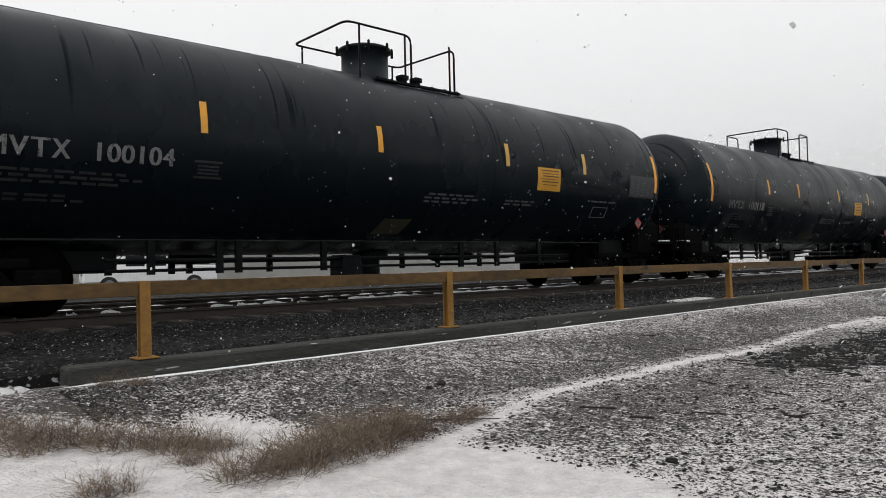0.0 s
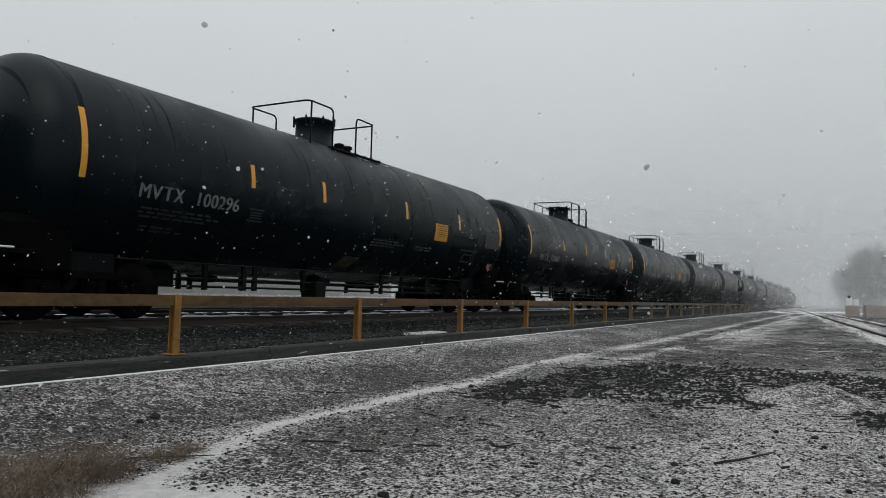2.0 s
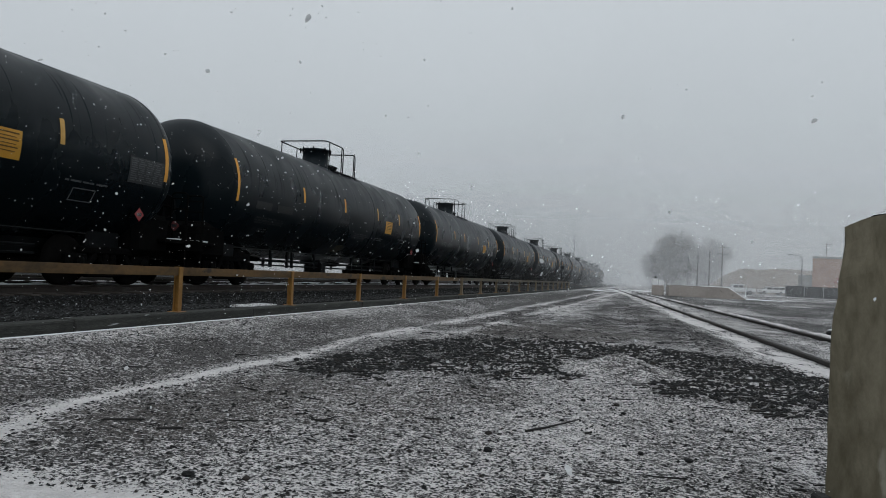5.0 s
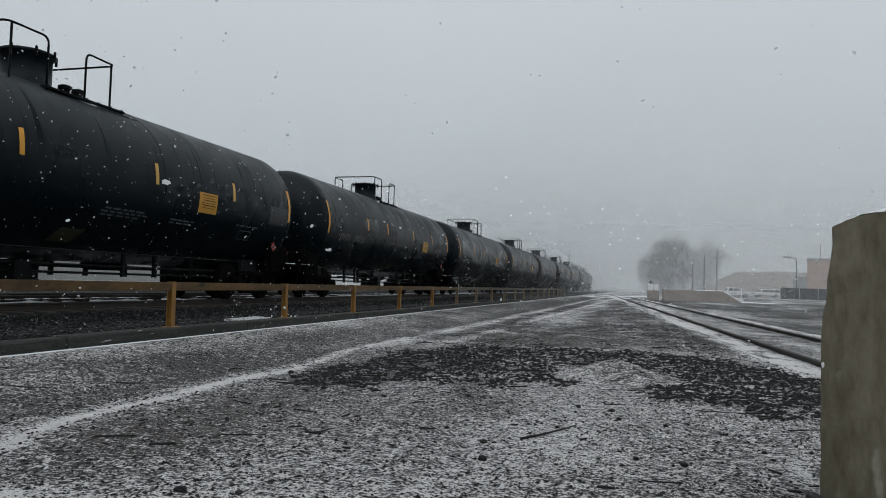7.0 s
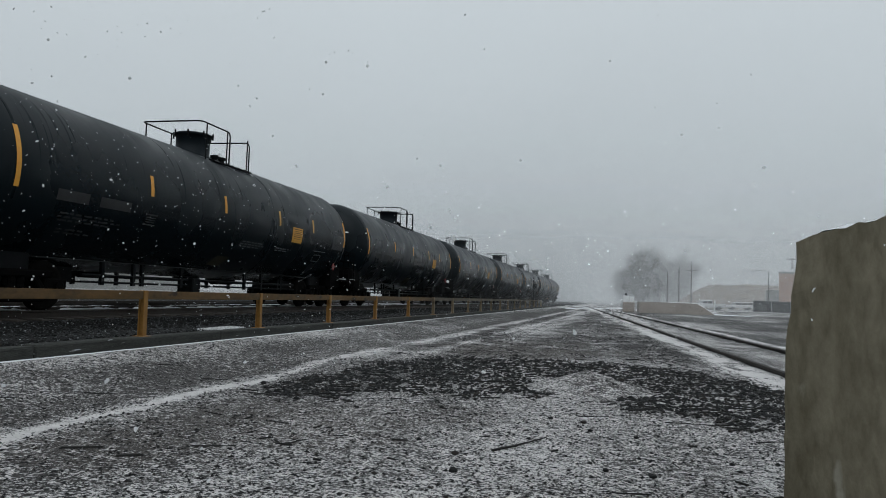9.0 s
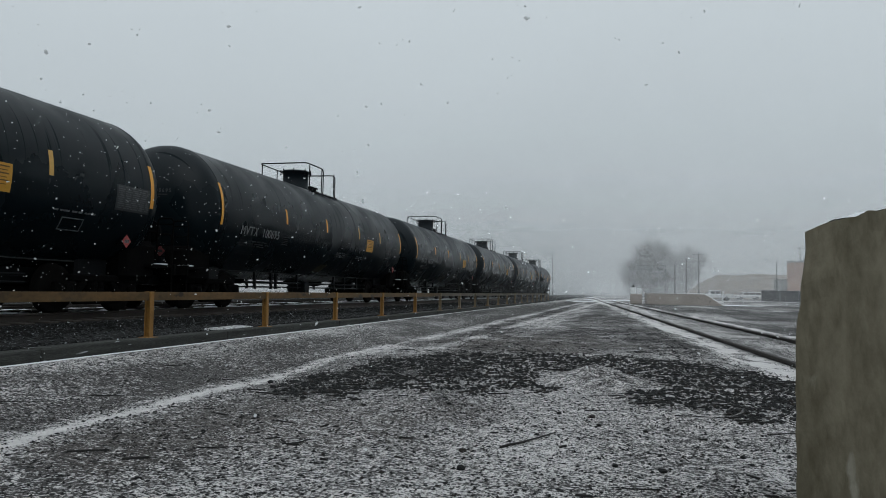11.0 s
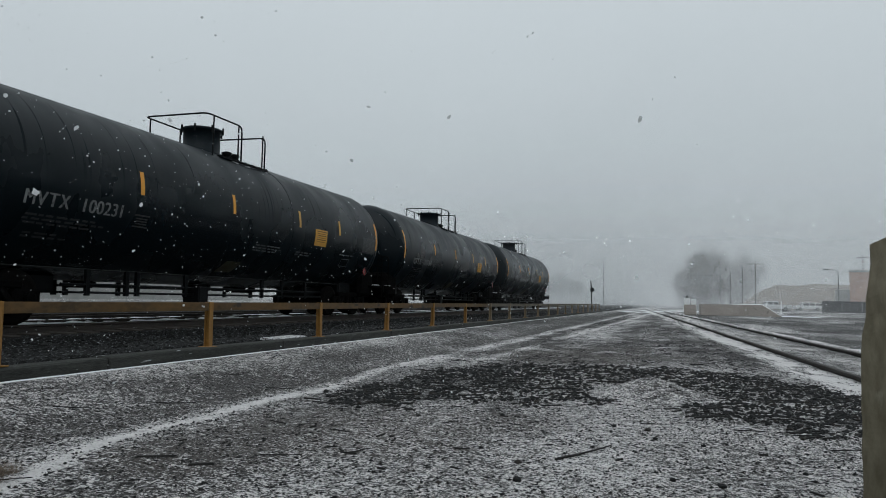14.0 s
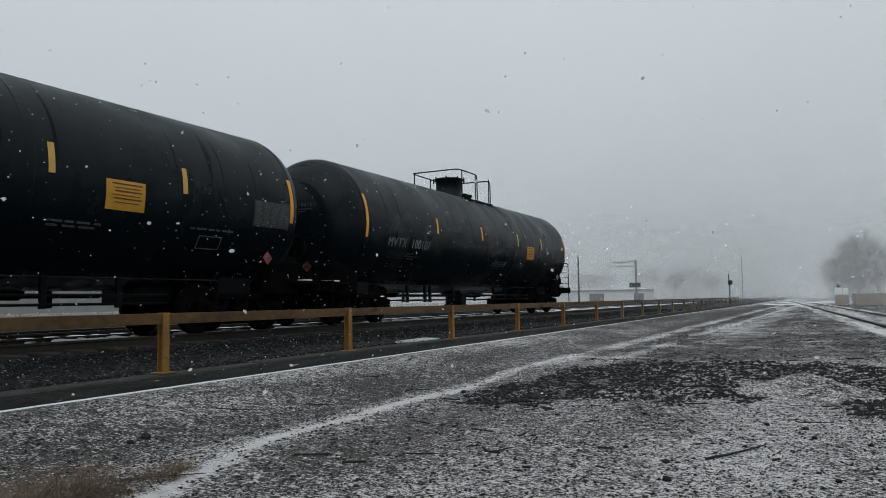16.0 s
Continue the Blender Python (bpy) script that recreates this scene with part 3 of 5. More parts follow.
def snow_pad_mesh(seed, high=0.06):
    """A thin uneven pad of snow, as it lies on a tie between the rails."""
    rnd = random.Random(seed)
    bm = bmesh.new()
    n = 12
    top, low = [], []
    for i in range(n):
        a = 2 * math.pi * i / n
        rx, ry = rnd.uniform(0.40, 0.62), rnd.uniform(0.09, 0.15)
        low.append(bm.verts.new((rx * math.cos(a), ry * math.sin(a), 0)))
        top.append(bm.verts.new((0.8 * rx * math.cos(a), 0.75 * ry * math.sin(a), rnd.uniform(0.5, 1.2) * high)))
    for i in range(n):
        bm.faces.new((low[i], low[(i + 1) % n], top[(i + 1) % n], top[i]))
    bm.faces.new(top)
    return to_mesh("snow_pad", bm, SNOW, True)


def child(name, me, parent, m):
    ob = new(name, me)
    ob.parent = parent
    ob.matrix_basis = m
    return ob


def make_main_track():
    tr = thing("main_track", "rusty railway track with snow lying between its ties", "railway track", kind="structure")
    for side in (-0.755, 0.755):
        y0, y1 = -420, 700
        part("rail", rail_profile(bmesh.new(), track_x(y0) + side, y0, y1, RAIL_Z, track_x(y1) - track_x(y0)), RUST, tr, "worn steel rail")
    tie = tie_mesh("tie", TIE)
    pads = [snow_pad_mesh(k, 0.11) for k in range(5)]
    rnd = random.Random(8)
    for i in range(150):
        y = -12 + i * 0.55
        child("tie", tie, tr, pose(track_x(y), y, 0.165 + rnd.uniform(-0.008, 0.008), 0, 0, rnd.uniform(-1, 1)))
        if rnd.random() < 0.93:
            child("snow_patch", pads[i % 5], tr, pose(track_x(y) - 0.12 + rnd.uniform(-0.1, 0.1), y + rnd.uniform(-0.05, 0.1), 0.165, 0, 0, rnd.uniform(-8, 8)))
    far = bmesh.new()
    for i in range(900):
        y = -380 + i * 1.1
        if not -12.5 < y < 71:
            box(far, track_x(y) - 1.3, track_x(y) + 1.3, y - 0.12, y + 0.12, 0.02, 0.165)
    tagged(part("far_ties", far, TIE, tr), kind="stuff")


make_main_track()


def make_back_track():
    """The second track behind the train; snow lies on its tie ends."""
    tr = thing("back_track", "second railway track with snow on its tie ends", "railway track", kind="structure")
    y0, y1, off = -200, 500, -4.35
    for side in (-0.755, 0.755):
        part("rail", rail_profile(bmesh.new(), track_x(y0) + off + side, y0, y1, RAIL_Z - 0.03, track_x(y1) - track_x(y0)), RUST, tr, "worn steel rail")
    tie = tie_mesh("tie", TIE)
    pads = [snow_pad_mesh(k + 9, 0.03) for k in range(4)]
    rnd = random.Random(18)
    for i in range(140):
        y = -8 + i * 0.56
        child("tie", tie, tr, pose(track_x(y) + off, y, 0.16, 0, 0, rnd.uniform(-1, 1)))
        if rnd.random() < 0.85:
            child("snow_patch", pads[i % 4], tr, pose(track_x(y) + off + 0.95 + rnd.uniform(-0.1, 0.1), y, 0.162, 0, 0, rnd.uniform(-6, 6)))


make_back_track()


def make_side_track():
    tr = thing("side_track", "disused rusty siding half buried in snow", "railway track", kind="structure")
    y0, y1 = -40, 140
    for side in (-0.755, 0.755):
        part("rail", rail_profile(bmesh.new(), side_x(y0) + side, y0, y1, -0.048, side_x(y1) - side_x(y0), 0.14), OLDRAIL, tr, "dark rusty rail")
    tie = tie_mesh("tie", TIE, 2.5)
    rnd = random.Random(3)
    for i in range(90):
        y = -4 + i * 0.6
        child("tie", tie, tr, pose(side_x(y), y, rnd.uniform(-0.19, -0.135), 0, 0, 3 + rnd.uniform(-2, 2)))


make_side_track()


def snow_strip(name, label, line, width, height, seed, step=0.09, material=None):
    """A low uneven ridge of drifted snow along a line of (x, y)."""
    pts = [Vector((x, y)) for x, y in line]
    path = []
    for a, c in zip(pts, pts[1:]):
        k = max(1, int((c - a).length / step))
        path += [a.lerp(c, i / k) for i in range(k)]
    path.append(pts[-1])
    bm = bmesh.new()
    rows = []
    for i, p in enumerate(path):
        d = (path[min(i + 1, len(path) - 1)] - path[max(i - 1, 0)]).normalized()
        nrm = Vector((d.y, -d.x))
        w = width * (0.35 + 1.5 * abs(noise.noise((p.x * 2.2, p.y * 1.7, seed))) + 0.9 * noise.noise((p.x * 0.6, p.y * 0.6, seed + 3)))
        w = max(0.012, w) * smooth(0, 6, min(i, len(path) - 1 - i) + 0.5)
        sh = width * (0.9 * noise.noise((p.y * 2.1, seed, 0)) + 0.6 * noise.noise((p.y * 6.3, seed, 4)))
        row = []
        for s, hh in ((-1, -0.01), (-0.6, 0.55), (0, 1), (0.6, 0.5), (1, -0.01)):
            s2 = s + 0.25 * noise.noise((p.x * 5 + s, p.y * 5, seed))
            q = p + nrm * (s2 * w + sh)
            row.append(bm.verts.new((q.x, q.y, ground_height(q.x, q.y) + (height * hh * min(1, w / width) if hh > 0 else hh))))
        rows.append(row)
    for a, c in zip(rows, rows[1:]):
        for i in range(4):
            bm.faces.new((a[i], a[i + 1], c[i + 1], c[i]))
    bmesh.ops.recalc_face_normals(bm, faces=bm.faces[:])
    tagged(part(name, bm, material or SNOW, smooth=True), label, "snow", kind="structure")


snow_strip("snow_ridge", "narrow snow edge at the foot of the timber kerb", [(0.15, -3.4), (0.15, 0), (0.15, 10), (0.15, 30), (0.15, 58)], 0.012, 0.010, 9, 0.05)
snow_strip("snow_bank", "speckled snow bank beside the track bed", [(-0.06, -11), (-0.06, -7), (-0.05, -5), (-0.05, -3.25)], 0.24, 0.11, 23, 0.1, DIRTSNOW)
snow_strip("snow_bank", "white snow bank across the end of the yard", [(-3, 92), (2, 90), (6, 94), (12, 90)], 1.6, 0.10, 17, 0.5)
snow_strip("snow_bank", "white snow bank across the end of the yard", [(0.5, 66), (3, 72), (5, 78)], 0.8, 0.06, 19, 0.5)


def make_kerb():
    k = thing("kerb", "dark weathered timber kerb under the barrier", "kerb", kind="structure")
    rnd = random.Random(2)
    y = -3.3
    while y < 62:
        n = 3.6 + rnd.uniform(-0.5, 0.9)
        dx, dz = rnd.uniform(-0.008, 0.008), rnd.uniform(-0.008, 0.008)
        part("timber", boxed(-0.11 + dx, 0.10 + dx, y, y + n - 0.015, 0.02, 0.255 + dz, bevel=0.014), TIMBER, k)
        y += n


make_kerb()

SPACING = 2.8


def make_barrier():
    f = thing("barrier", "low ochre-yellow painted steel barrier with beam posts", "barrier", kind="structure")
    bm = bmesh.new()
    for x0, x1 in ((0.025, 0.036), (-0.036, -0.025)):
        box(bm, x0, x1, -0.036, 0.036, 0, 0.52, 0.003)
    box(bm, -0.026, 0.026, -0.005, 0.005, 0, 0.518)
    post = to_mesh("post", bm, OCHRE)
    plate = to_mesh("base_plate", boxed(-0.075, 0.075, -0.075, 0.075, 0, 0.012, bevel=0.003), OCHRE)
    bm = bmesh.new()
    ln = SPACING - 0.077
    box(bm, 0.012, 0.022, 0.037, 0.037 + ln, 0.42, 0.515, 0.003)
    box(bm, -0.03, 0.013, 0.037, 0.037 + ln, 0.503, 0.513, 0.003)
    box(bm, -0.03, 0.013, 0.037, 0.037 + ln, 0.422, 0.432, 0.003)
    rail = to_mesh("rail", bm, OCHRE_RAIL)
    # The far stretch takes the copies whose colour is paled for haze.
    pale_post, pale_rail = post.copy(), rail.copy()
    pale_post.materials[0], pale_rail.materials[0] = HAZED_POST, HAZED_RAIL
    rnd = random.Random(6)
    for i in range(-4, 20):
        y = SPACING * i
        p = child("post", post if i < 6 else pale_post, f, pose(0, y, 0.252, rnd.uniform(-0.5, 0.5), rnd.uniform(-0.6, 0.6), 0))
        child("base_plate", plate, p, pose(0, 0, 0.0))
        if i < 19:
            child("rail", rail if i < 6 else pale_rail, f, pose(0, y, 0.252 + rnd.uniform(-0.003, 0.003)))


make_barrier()


def make_concrete_post():
    """The rough concrete wall end close to the camera."""
    bm = bmesh.new()

    def f(x, y, z):
        top = 1.105 + 0.135 * x - 0.022 * (1 - min(1, x * 10)) + 0.02 * noise.noise((x * 7, y * 7, 1)) + 0.012 * noise.noise((x * 21, y * 19, 4))
        zz = z * top
        px = 5.755 + 0.62 * x + 0.045 * max(0.0, zz - 0.66) / 0.4 * (1 - x) ** 2 + 0.135 * y * (1 - x) + 0.007 * noise.noise((3, zz * 14, y * 3)) * (1 - x) + 0.006 * noise.noise((y * 5, zz * 6, 1)) - (0.012 if x < 0.01 and z > 0.97 else 0)
        py = -1.44 - 0.35 * x + 0.5 * y + 0.006 * noise.noise((x * 5, zz * 6, 8))
        return (px, py, zz)
    bmesh.ops.create_cube(bm, size=1, matrix=Matrix.Translation((0.5, 0.5, 0.5)))
    bmesh.ops.subdivide_edges(bm, edges=bm.edges[:], cuts=15, use_grid_fill=True)
    for v in bm.verts:
        v.co = f(*v.co)
    ob = part("concrete_post", bm, CONCRETE, smooth=False)
    tagged(ob, "weathered tan concrete wall end with chipped top", "concrete post")
    cap = bmesh.new()
    rows = []
    for i in range(16):
        u = i / 15
        row = []
        for y in (0.02, 0.2, 0.5, 0.97):
            px, py, pz = f(max(0.03, u), y, 1.0)
            row.append(cap.verts.new((px, py, pz + (0.003 + 0.006 * noise.noise((u * 16, y * 4, 3)) if y > 0.1 else 0.001))))
        rows.append(row)
    for a, c in zip(rows, rows[1:]):
        for i in range(3):
            cap.faces.new((a[i], c[i], c[i + 1], a[i + 1]))
    bmesh.ops.recalc_face_normals(cap, faces=cap.faces[:])
    part("snow_cap", cap, SNOW, ob, "thin snow on the top", True)


make_concrete_post()

# ---- fog and snow in the air ----
for vy, amount in ((30, 0.016), (46, 0.03), (66, 0.055), (92, 0.11), (124, 0.25), (172, 0.16), (226, 0.40), (290, 0.6)):
    bm = bmesh.new()
    vs = [bm.verts.new(p) for p in ((-700, vy + 120, -0.5), (-120, vy + 8, -0.5), (160, vy, -0.5), (700, vy + 60, -0.5))]
    up = [bm.verts.new(v.co + Vector((0, 0, 46))) for v in vs]
    for i in range(3):
        bm.faces.new((vs[i], vs[i + 1], up[i + 1], up[i]))
    tagged(part("fog_veil", bm, veil_material(amount)), "thin grey fog with falling snow", "fog", kind="stuff")

# ---- tank cars ----
def rock_mesh(seed, flat=0.6):
    rnd = random.Random(seed)
    bm = bmesh.new()
    bmesh.ops.create_icosphere(bm, subdivisions=2, radius=1)
    for v in bm.verts:
        k = 1 + 0.35 * noise.noise(v.co * 1.3 + Vector((seed, 0, 0))) + 0.12 * noise.noise(v.co * 4 + Vector((0, seed, 0)))
        v.co = Vector((v.co.x * k, v.co.y * k * 0.8, v.co.z * k * flat))
    return bm


R, ZC, HALF, HEAD = 1.64, 2.42, 7.4, 0.82


def wrap(y, s, off=0.0):
    a = s / R
    return ((R + off) * math.cos(a), y, ZC + (R + off) * math.sin(a))


def decal(y0, y1, s0, s1, off, shear=0.0, nseg=8, thick=0.004):
    """A thin plate that follows the tank's round side."""
    bm = bmesh.new()
    front, back = [], []
    for i in range(nseg + 1):
        s = s0 + (s1 - s0) * i / nseg
        sh = shear * (s - s0)
        front.append([bm.verts.new(wrap(y + sh, s, off + thick)) for y in (y0, y1)])
        back.append([bm.verts.new(wrap(y + sh, s, off)) for y in (y0, y1)])
    for i in range(nseg):
        a, b2 = front[i], front[i + 1]
        bm.faces.new((a[0], a[1], b2[1], b2[0]))
        c, d = back[i], back[i + 1]
        bm.faces.new((c[0], a[0], b2[0], d[0]))
        bm.faces.new((a[1], c[1], d[1], b2[1]))
    bm.faces.new((back[0][0], back[0][1], front[0][1], front[0][0]))
    bm.faces.new((front[-1][0], front[-1][1], back[-1][1], back[-1][0]))
    bmesh.ops.recalc_face_normals(bm, faces=bm.faces[:])
    return bm


def letter_meshes(text, y0, s0, pitch, off=0.012):
    """One mesh for each character, bent round the tank's side; equal characters in equal places share it."""
    made = []
    for i, ch in enumerate(text):
        if (ch, i, y0) not in LETTERS:
            bm = bmesh.new()
            bm.from_mesh(GLYPHS[ch])
            bmesh.ops.triangulate(bm, faces=bm.faces[:])
            xs = [v.co.x for v in bm.verts]
            mid = (max(xs) + min(xs)) / 2
            k = min(1.0, pitch * 0.84 / (max(xs) - min(xs)))
            twin = bmesh.ops.duplicate(bm, geom=bm.verts[:] + bm.edges[:] + bm.faces[:])["geom"]
            bold = {v for v in twin if isinstance(v, bmesh.types.BMVert)}
            for v in bm.verts:
                d = 0.009 if v in bold else -0.009
                v.co = wrap(y0 + (i + 0.5) * pitch + (v.co.x - mid) * k + d, s0 + v.co.y, off + (0.0006 if v in bold else 0))
            LETTERS[(ch, i, y0)] = to_mesh("letter", bm, LETTER)
        made.append(LETTERS[(ch, i, y0)])
    return made


def on_head(x, z, off=0.01):
    """A point on the rounded end of the tank."""
    return (x, -HALF - HEAD * math.sqrt(max(0.0, 1 - (x * x + (z - ZC) ** 2) / R ** 2)) - off, z)


def head_letter(ch, i):
    """A small character of the number on the tank's end."""
    if ("head", ch, i) not in LETTERS:
        bm = bmesh.new()
        bm.from_mesh(GLYPHS[ch])
        bmesh.ops.triangulate(bm, faces=bm.faces[:])
        for v in bm.verts:
            v.co = on_head(-0.17 + 0.081 * i + v.co.x * 0.34, ZC + 0.36 + v.co.y * 0.38)
        LETTERS[("head", ch, i)] = to_mesh("letter", bm, PANEL_PRINT)
    return LETTERS[("head", ch, i)]


def head_line(i):
    """A dim line of print below the number on the tank's end."""
    if ("line", i) not in LETTERS:
        bm = bmesh.new()
        x0, x1, z = -0.15 + 0.03 * i, 0.62 - 0.17 * i, ZC + 0.29 - 0.06 * i
        low, up = ([bm.verts.new(on_head(x0 + (x1 - x0) * k / 8, z + d)) for k in range(9)] for d in (0, 0.028))
        for k in range(8):
            bm.faces.new((low[k], low[k + 1], up[k + 1], up[k]))
        LETTERS[("line", i)] = to_mesh("stencil_line", bm, LETTER_DIM)
    return LETTERS[("line", i)]


def truck(car, y):
    """A four-wheel truck: side frames, bolster, springs and wheels."""
    t = part("truck", boxed(-1.0, 1.0, y - 0.22, y + 0.22, 0.42, 0.70, bevel=0.03), GRIME, car, "grimy black steel truck")
    for sx in (-1, 1):
        bm = bmesh.new()
        x0, x1 = sx * 0.93, sx * 1.08
        box(bm, min(x0, x1), max(x0, x1), y - 1.15, y - 0.62, 0.36, 0.60, 0.03)
        box(bm, min(x0, x1), max(x0, x1), y + 0.62, y + 1.15, 0.36, 0.60, 0.03)
        box(bm, min(x0, x1), max(x0, x1), y - 0.8, y + 0.8, 0.60, 0.74, 0.03)
        box(bm, min(x0, x1), max(x0, x1), y - 0.62, y + 0.62, 0.16, 0.28, 0.03)
        for k in (-1, 1):
            box(bm, min(x0, x1), max(x0, x1), -0.06, 0.06, -0.25, 0.25, 0.02, Matrix.Translation((0, y + k * 0.55, 0.42)) @ Matrix.Rotation(k * 0.75, 4, "X"))
        part("side_frame", bm, GRIME, t)
        for k in (-0.1, 0.1):
            part("spring", lathe([(0.07, 0.28), (0.085, 0.33), (0.07, 0.38), (0.085, 0.43), (0.07, 0.48), (0.085, 0.54), (0.07, 0.60)], "z", 10, (sx * 1.0, y + k, 0)), GRIME, t)
        for k in (-0.89, 0.89):
            part("bearing_cap", lathe([(0.06, sx * 1.07), (0.10, sx * 1.075), (0.10, sx * 1.16), (0.05, sx * 1.18)], "x", 14, (0, y + k, 0.457)), GRIME, t)
    return t


def wheelset_mesh():
    bm = lathe([(0.08, -1.05), (0.09, -0.86), (0.15, -0.84), (0.20, -0.80), (0.37, -0.79), (0.455, -0.80), (0.457, -0.735), (0.485, -0.715), (0.48, -0.69), (0.38, -0.70), (0.2, -0.72), (0.1, -0.70), (0.085, 0), (0.1, 0.70), (0.2, 0.72), (0.38, 0.70), (0.48, 0.69), (0.485, 0.715), (0.457, 0.735), (0.455, 0.80), (0.37, 0.79), (0.20, 0.80), (0.15, 0.84), (0.09, 0.86), (0.08, 1.05)], "x", 28)
    return to_mesh("wheelset", bm, WHEEL, True)


AXLES = (-7.5, -5.72, 5.72, 7.5)


def make_tank_car():
    car = thing("tank_car", "black railway tank car with yellow reflective stripes", "tank car", "tank cars of the train")
    prof = [(0.02, -HALF - HEAD)]
    for k in range(1, 14):
        a = math.pi / 2 * k / 13
        prof.append((R * math.sin(a), -HALF - HEAD * math.cos(a)))
    body = [(R, -HALF + 0.001)]
    body += [(R, -HALF + 0.6 * k) for k in range(1, 27) if k * 0.6 < 2 * HALF - 0.3]
    prof += body + [(r, -y) for r, y in reversed(prof)]
    tank = part("tank", lathe(prof, "y", 72, (0, 0, ZC)), TANK, car, smooth=True)
    for k, (y, s0, s1) in enumerate(((-7.37, -0.35, 0.70), (-3.83, -0.02, 0.42), (-0.84, -0.02, 0.42), (2.2, -0.02, 0.42), (4.6, -0.02, 0.42), (7.37, -0.28, 0.62))):
        part("reflective_stripe", decal(y - 0.05, y + 0.05, s0, s1, 0.003, 0, 10), STRIPE if k in (0, 1, 2, 5) else STRIPE_PALE, car, "yellow reflective tape")
    for y0, y1 in ((-7.2, -1.3), (1.8, 7.2)):
        part("snow_dusting", decal(y0, y1, 1.98, 2.42, 0.002, 0, 4, 0.003), DUSTED, car, "thin patchy snow along the top of the tank")
    for yb in (-HALF + 0.02, HALF - 0.02):
        part("weld_band", lathe([(R + 0.001, yb - 0.03), (R + 0.006, yb - 0.025), (R + 0.006, yb + 0.025), (R + 0.001, yb + 0.03)], "y", 72, (0, 0, ZC)), TANK, car)
    sign = part("placard", decal(3.09, 3.80, -0.43, 0.03, 0.003, -0.05), PLACARD, car, "yellow warning placard with lines of small print")
    for k in range(6):
        part("print_line", decal(3.17 + 0.03 * (k % 3), 3.72 - 0.04 * (k % 2), -0.035 - 0.056 * k, -0.013 - 0.056 * k - 0.008 * (k % 2), 0.008, 0, 1), INK, sign)
    part("faded_panel", decal(-0.62, -0.02, -1.52, -1.16, 0.003, 0.35), FADED, car, "faded olive-yellow panel low on the tank")
    pan = part("data_panel", decal(6.28, 7.30, -0.42, 0.08, 0.003), PANEL, car, "grey stencilled data panel")
    for k in range(11):
        y = 6.32
        while y < 7.2:
            ln = 0.12 + 0.22 * abs(noise.noise((y * 9, k * 3.3, 1)))
            part("print_line", decal(y, min(7.27, y + ln), 0.035 - 0.041 * k, 0.058 - 0.041 * k, 0.008, 0, 1), PANEL_PRINT, pan)
            y += ln + 0.05
    rnd = random.Random(12)
    for y0, s0, n, w in ((-6.3, -0.68, 3, 1.7), (0.2, -0.66, 3, 1.3), (4.75, -0.60, 1, 0.85), (-6.2, -1.0, 2, 0.9), (2.2, -0.7, 2, 0.9)):
        for k in range(n):
            y, end = y0 + rnd.uniform(0, 0.08), y0 + w * rnd.uniform(0.7, 1)
            while y < end:
                ln = rnd.uniform(0.09, 0.28)
                part("stencil_word", decal(y, y + ln, s0 - 0.07 * k, s0 - 0.07 * k + 0.034, 0.003, 0, 1), PANEL_PRINT if -1 < y0 < 4.8 else LETTER_DIM, car)
                y += ln + rnd.uniform(0.03, 0.08)
    part("stencil_frame", decal(-3.95, -3.55, -0.42, -0.39, 0.003, 0, 1), LETTER_DIM, car)
    part("stencil_frame", decal(-3.95, -3.55, -0.64, -0.61, 0.003, 0, 1), LETTER_DIM, car)
    for k in range(3):
        part("stencil_line", decal(-3.9, -3.6, -0.48 - 0.05 * k, -0.455 - 0.05 * k, 0.003, 0, 1), LETTER_DIM, car)
    for y0, y1, s0, s1 in ((5.05, 5.60, -0.72, -0.70), (5.05, 5.60, -0.96, -0.94), (5.05, 5.07, -0.96, -0.70), (5.58, 5.60, -0.96, -0.70)):
        part("stencil_frame", decal(y0, y1, s0, s1, 0.003, 0, 2), PANEL_PRINT, car)
    part("seam_strip", decal(-7.1, 7.1, -1.74, -1.715, 0.003, 0, 1, 0.02), LETTER_DIM, car, "thin pale seam along the tank's underside")
    dm = boxed(1.47, 1.478, -0.095, 0.095, -0.095, 0.095, m=Matrix.Translation((0, 6.83, 1.42)) @ Matrix.Rotation(math.pi / 4, 4, "X"))
    hz = part("hazard_sign", dm, RED, car, "red diamond hazard sign")
    part("number_field", boxed(1.479, 1.481, 6.765, 6.895, 1.385, 1.455), LETTER, hz)
    for i, ch in enumerate("1267"):
        bm = bmesh.new()
        bm.from_mesh(GLYPHS[ch])
        bmesh.ops.transform(bm, matrix=Matrix(((0, 0, 1, 1.483), (0.22, 0, 0, 6.772 + 0.03 * i), (0, 0.22, 0, 1.395), (0, 0, 0, 1))), verts=bm.verts[:])
        part("letter", bm, BLACK, hz)
    part("bracket", boxed(1.2, 1.47, 6.80, 6.86, 1.36, 1.48), BLACK, hz)
    dm = boxed(-0.095, 0.095, -8.36, -8.352, -0.095, 0.095, m=Matrix.Translation((0.62, 0, 1.36)) @ Matrix.Rotation(math.pi / 4, 4, "Y"))
    hz = part("hazard_sign", dm, RED_DULL, car, "dull red diamond hazard sign on the tank's end")
    part("number_field", boxed(0.555, 0.685, -8.364, -8.361, 1.33, 1.39), LETTER_DIM, hz)
    part("bracket", boxed(0.59, 0.65, -8.352, -8.10, 1.0, 1.42), BLACK, hz)
    # fittings on top
    top = 4.0
    for yb in (1.9,):
        part("weld_band", lathe([(R + 0.001, yb - 0.06), (R + 0.007, yb - 0.055), (R + 0.007, yb + 0.055), (R + 0.001, yb + 0.06)], "y", 72, (0, 0, ZC)), TANK, car)
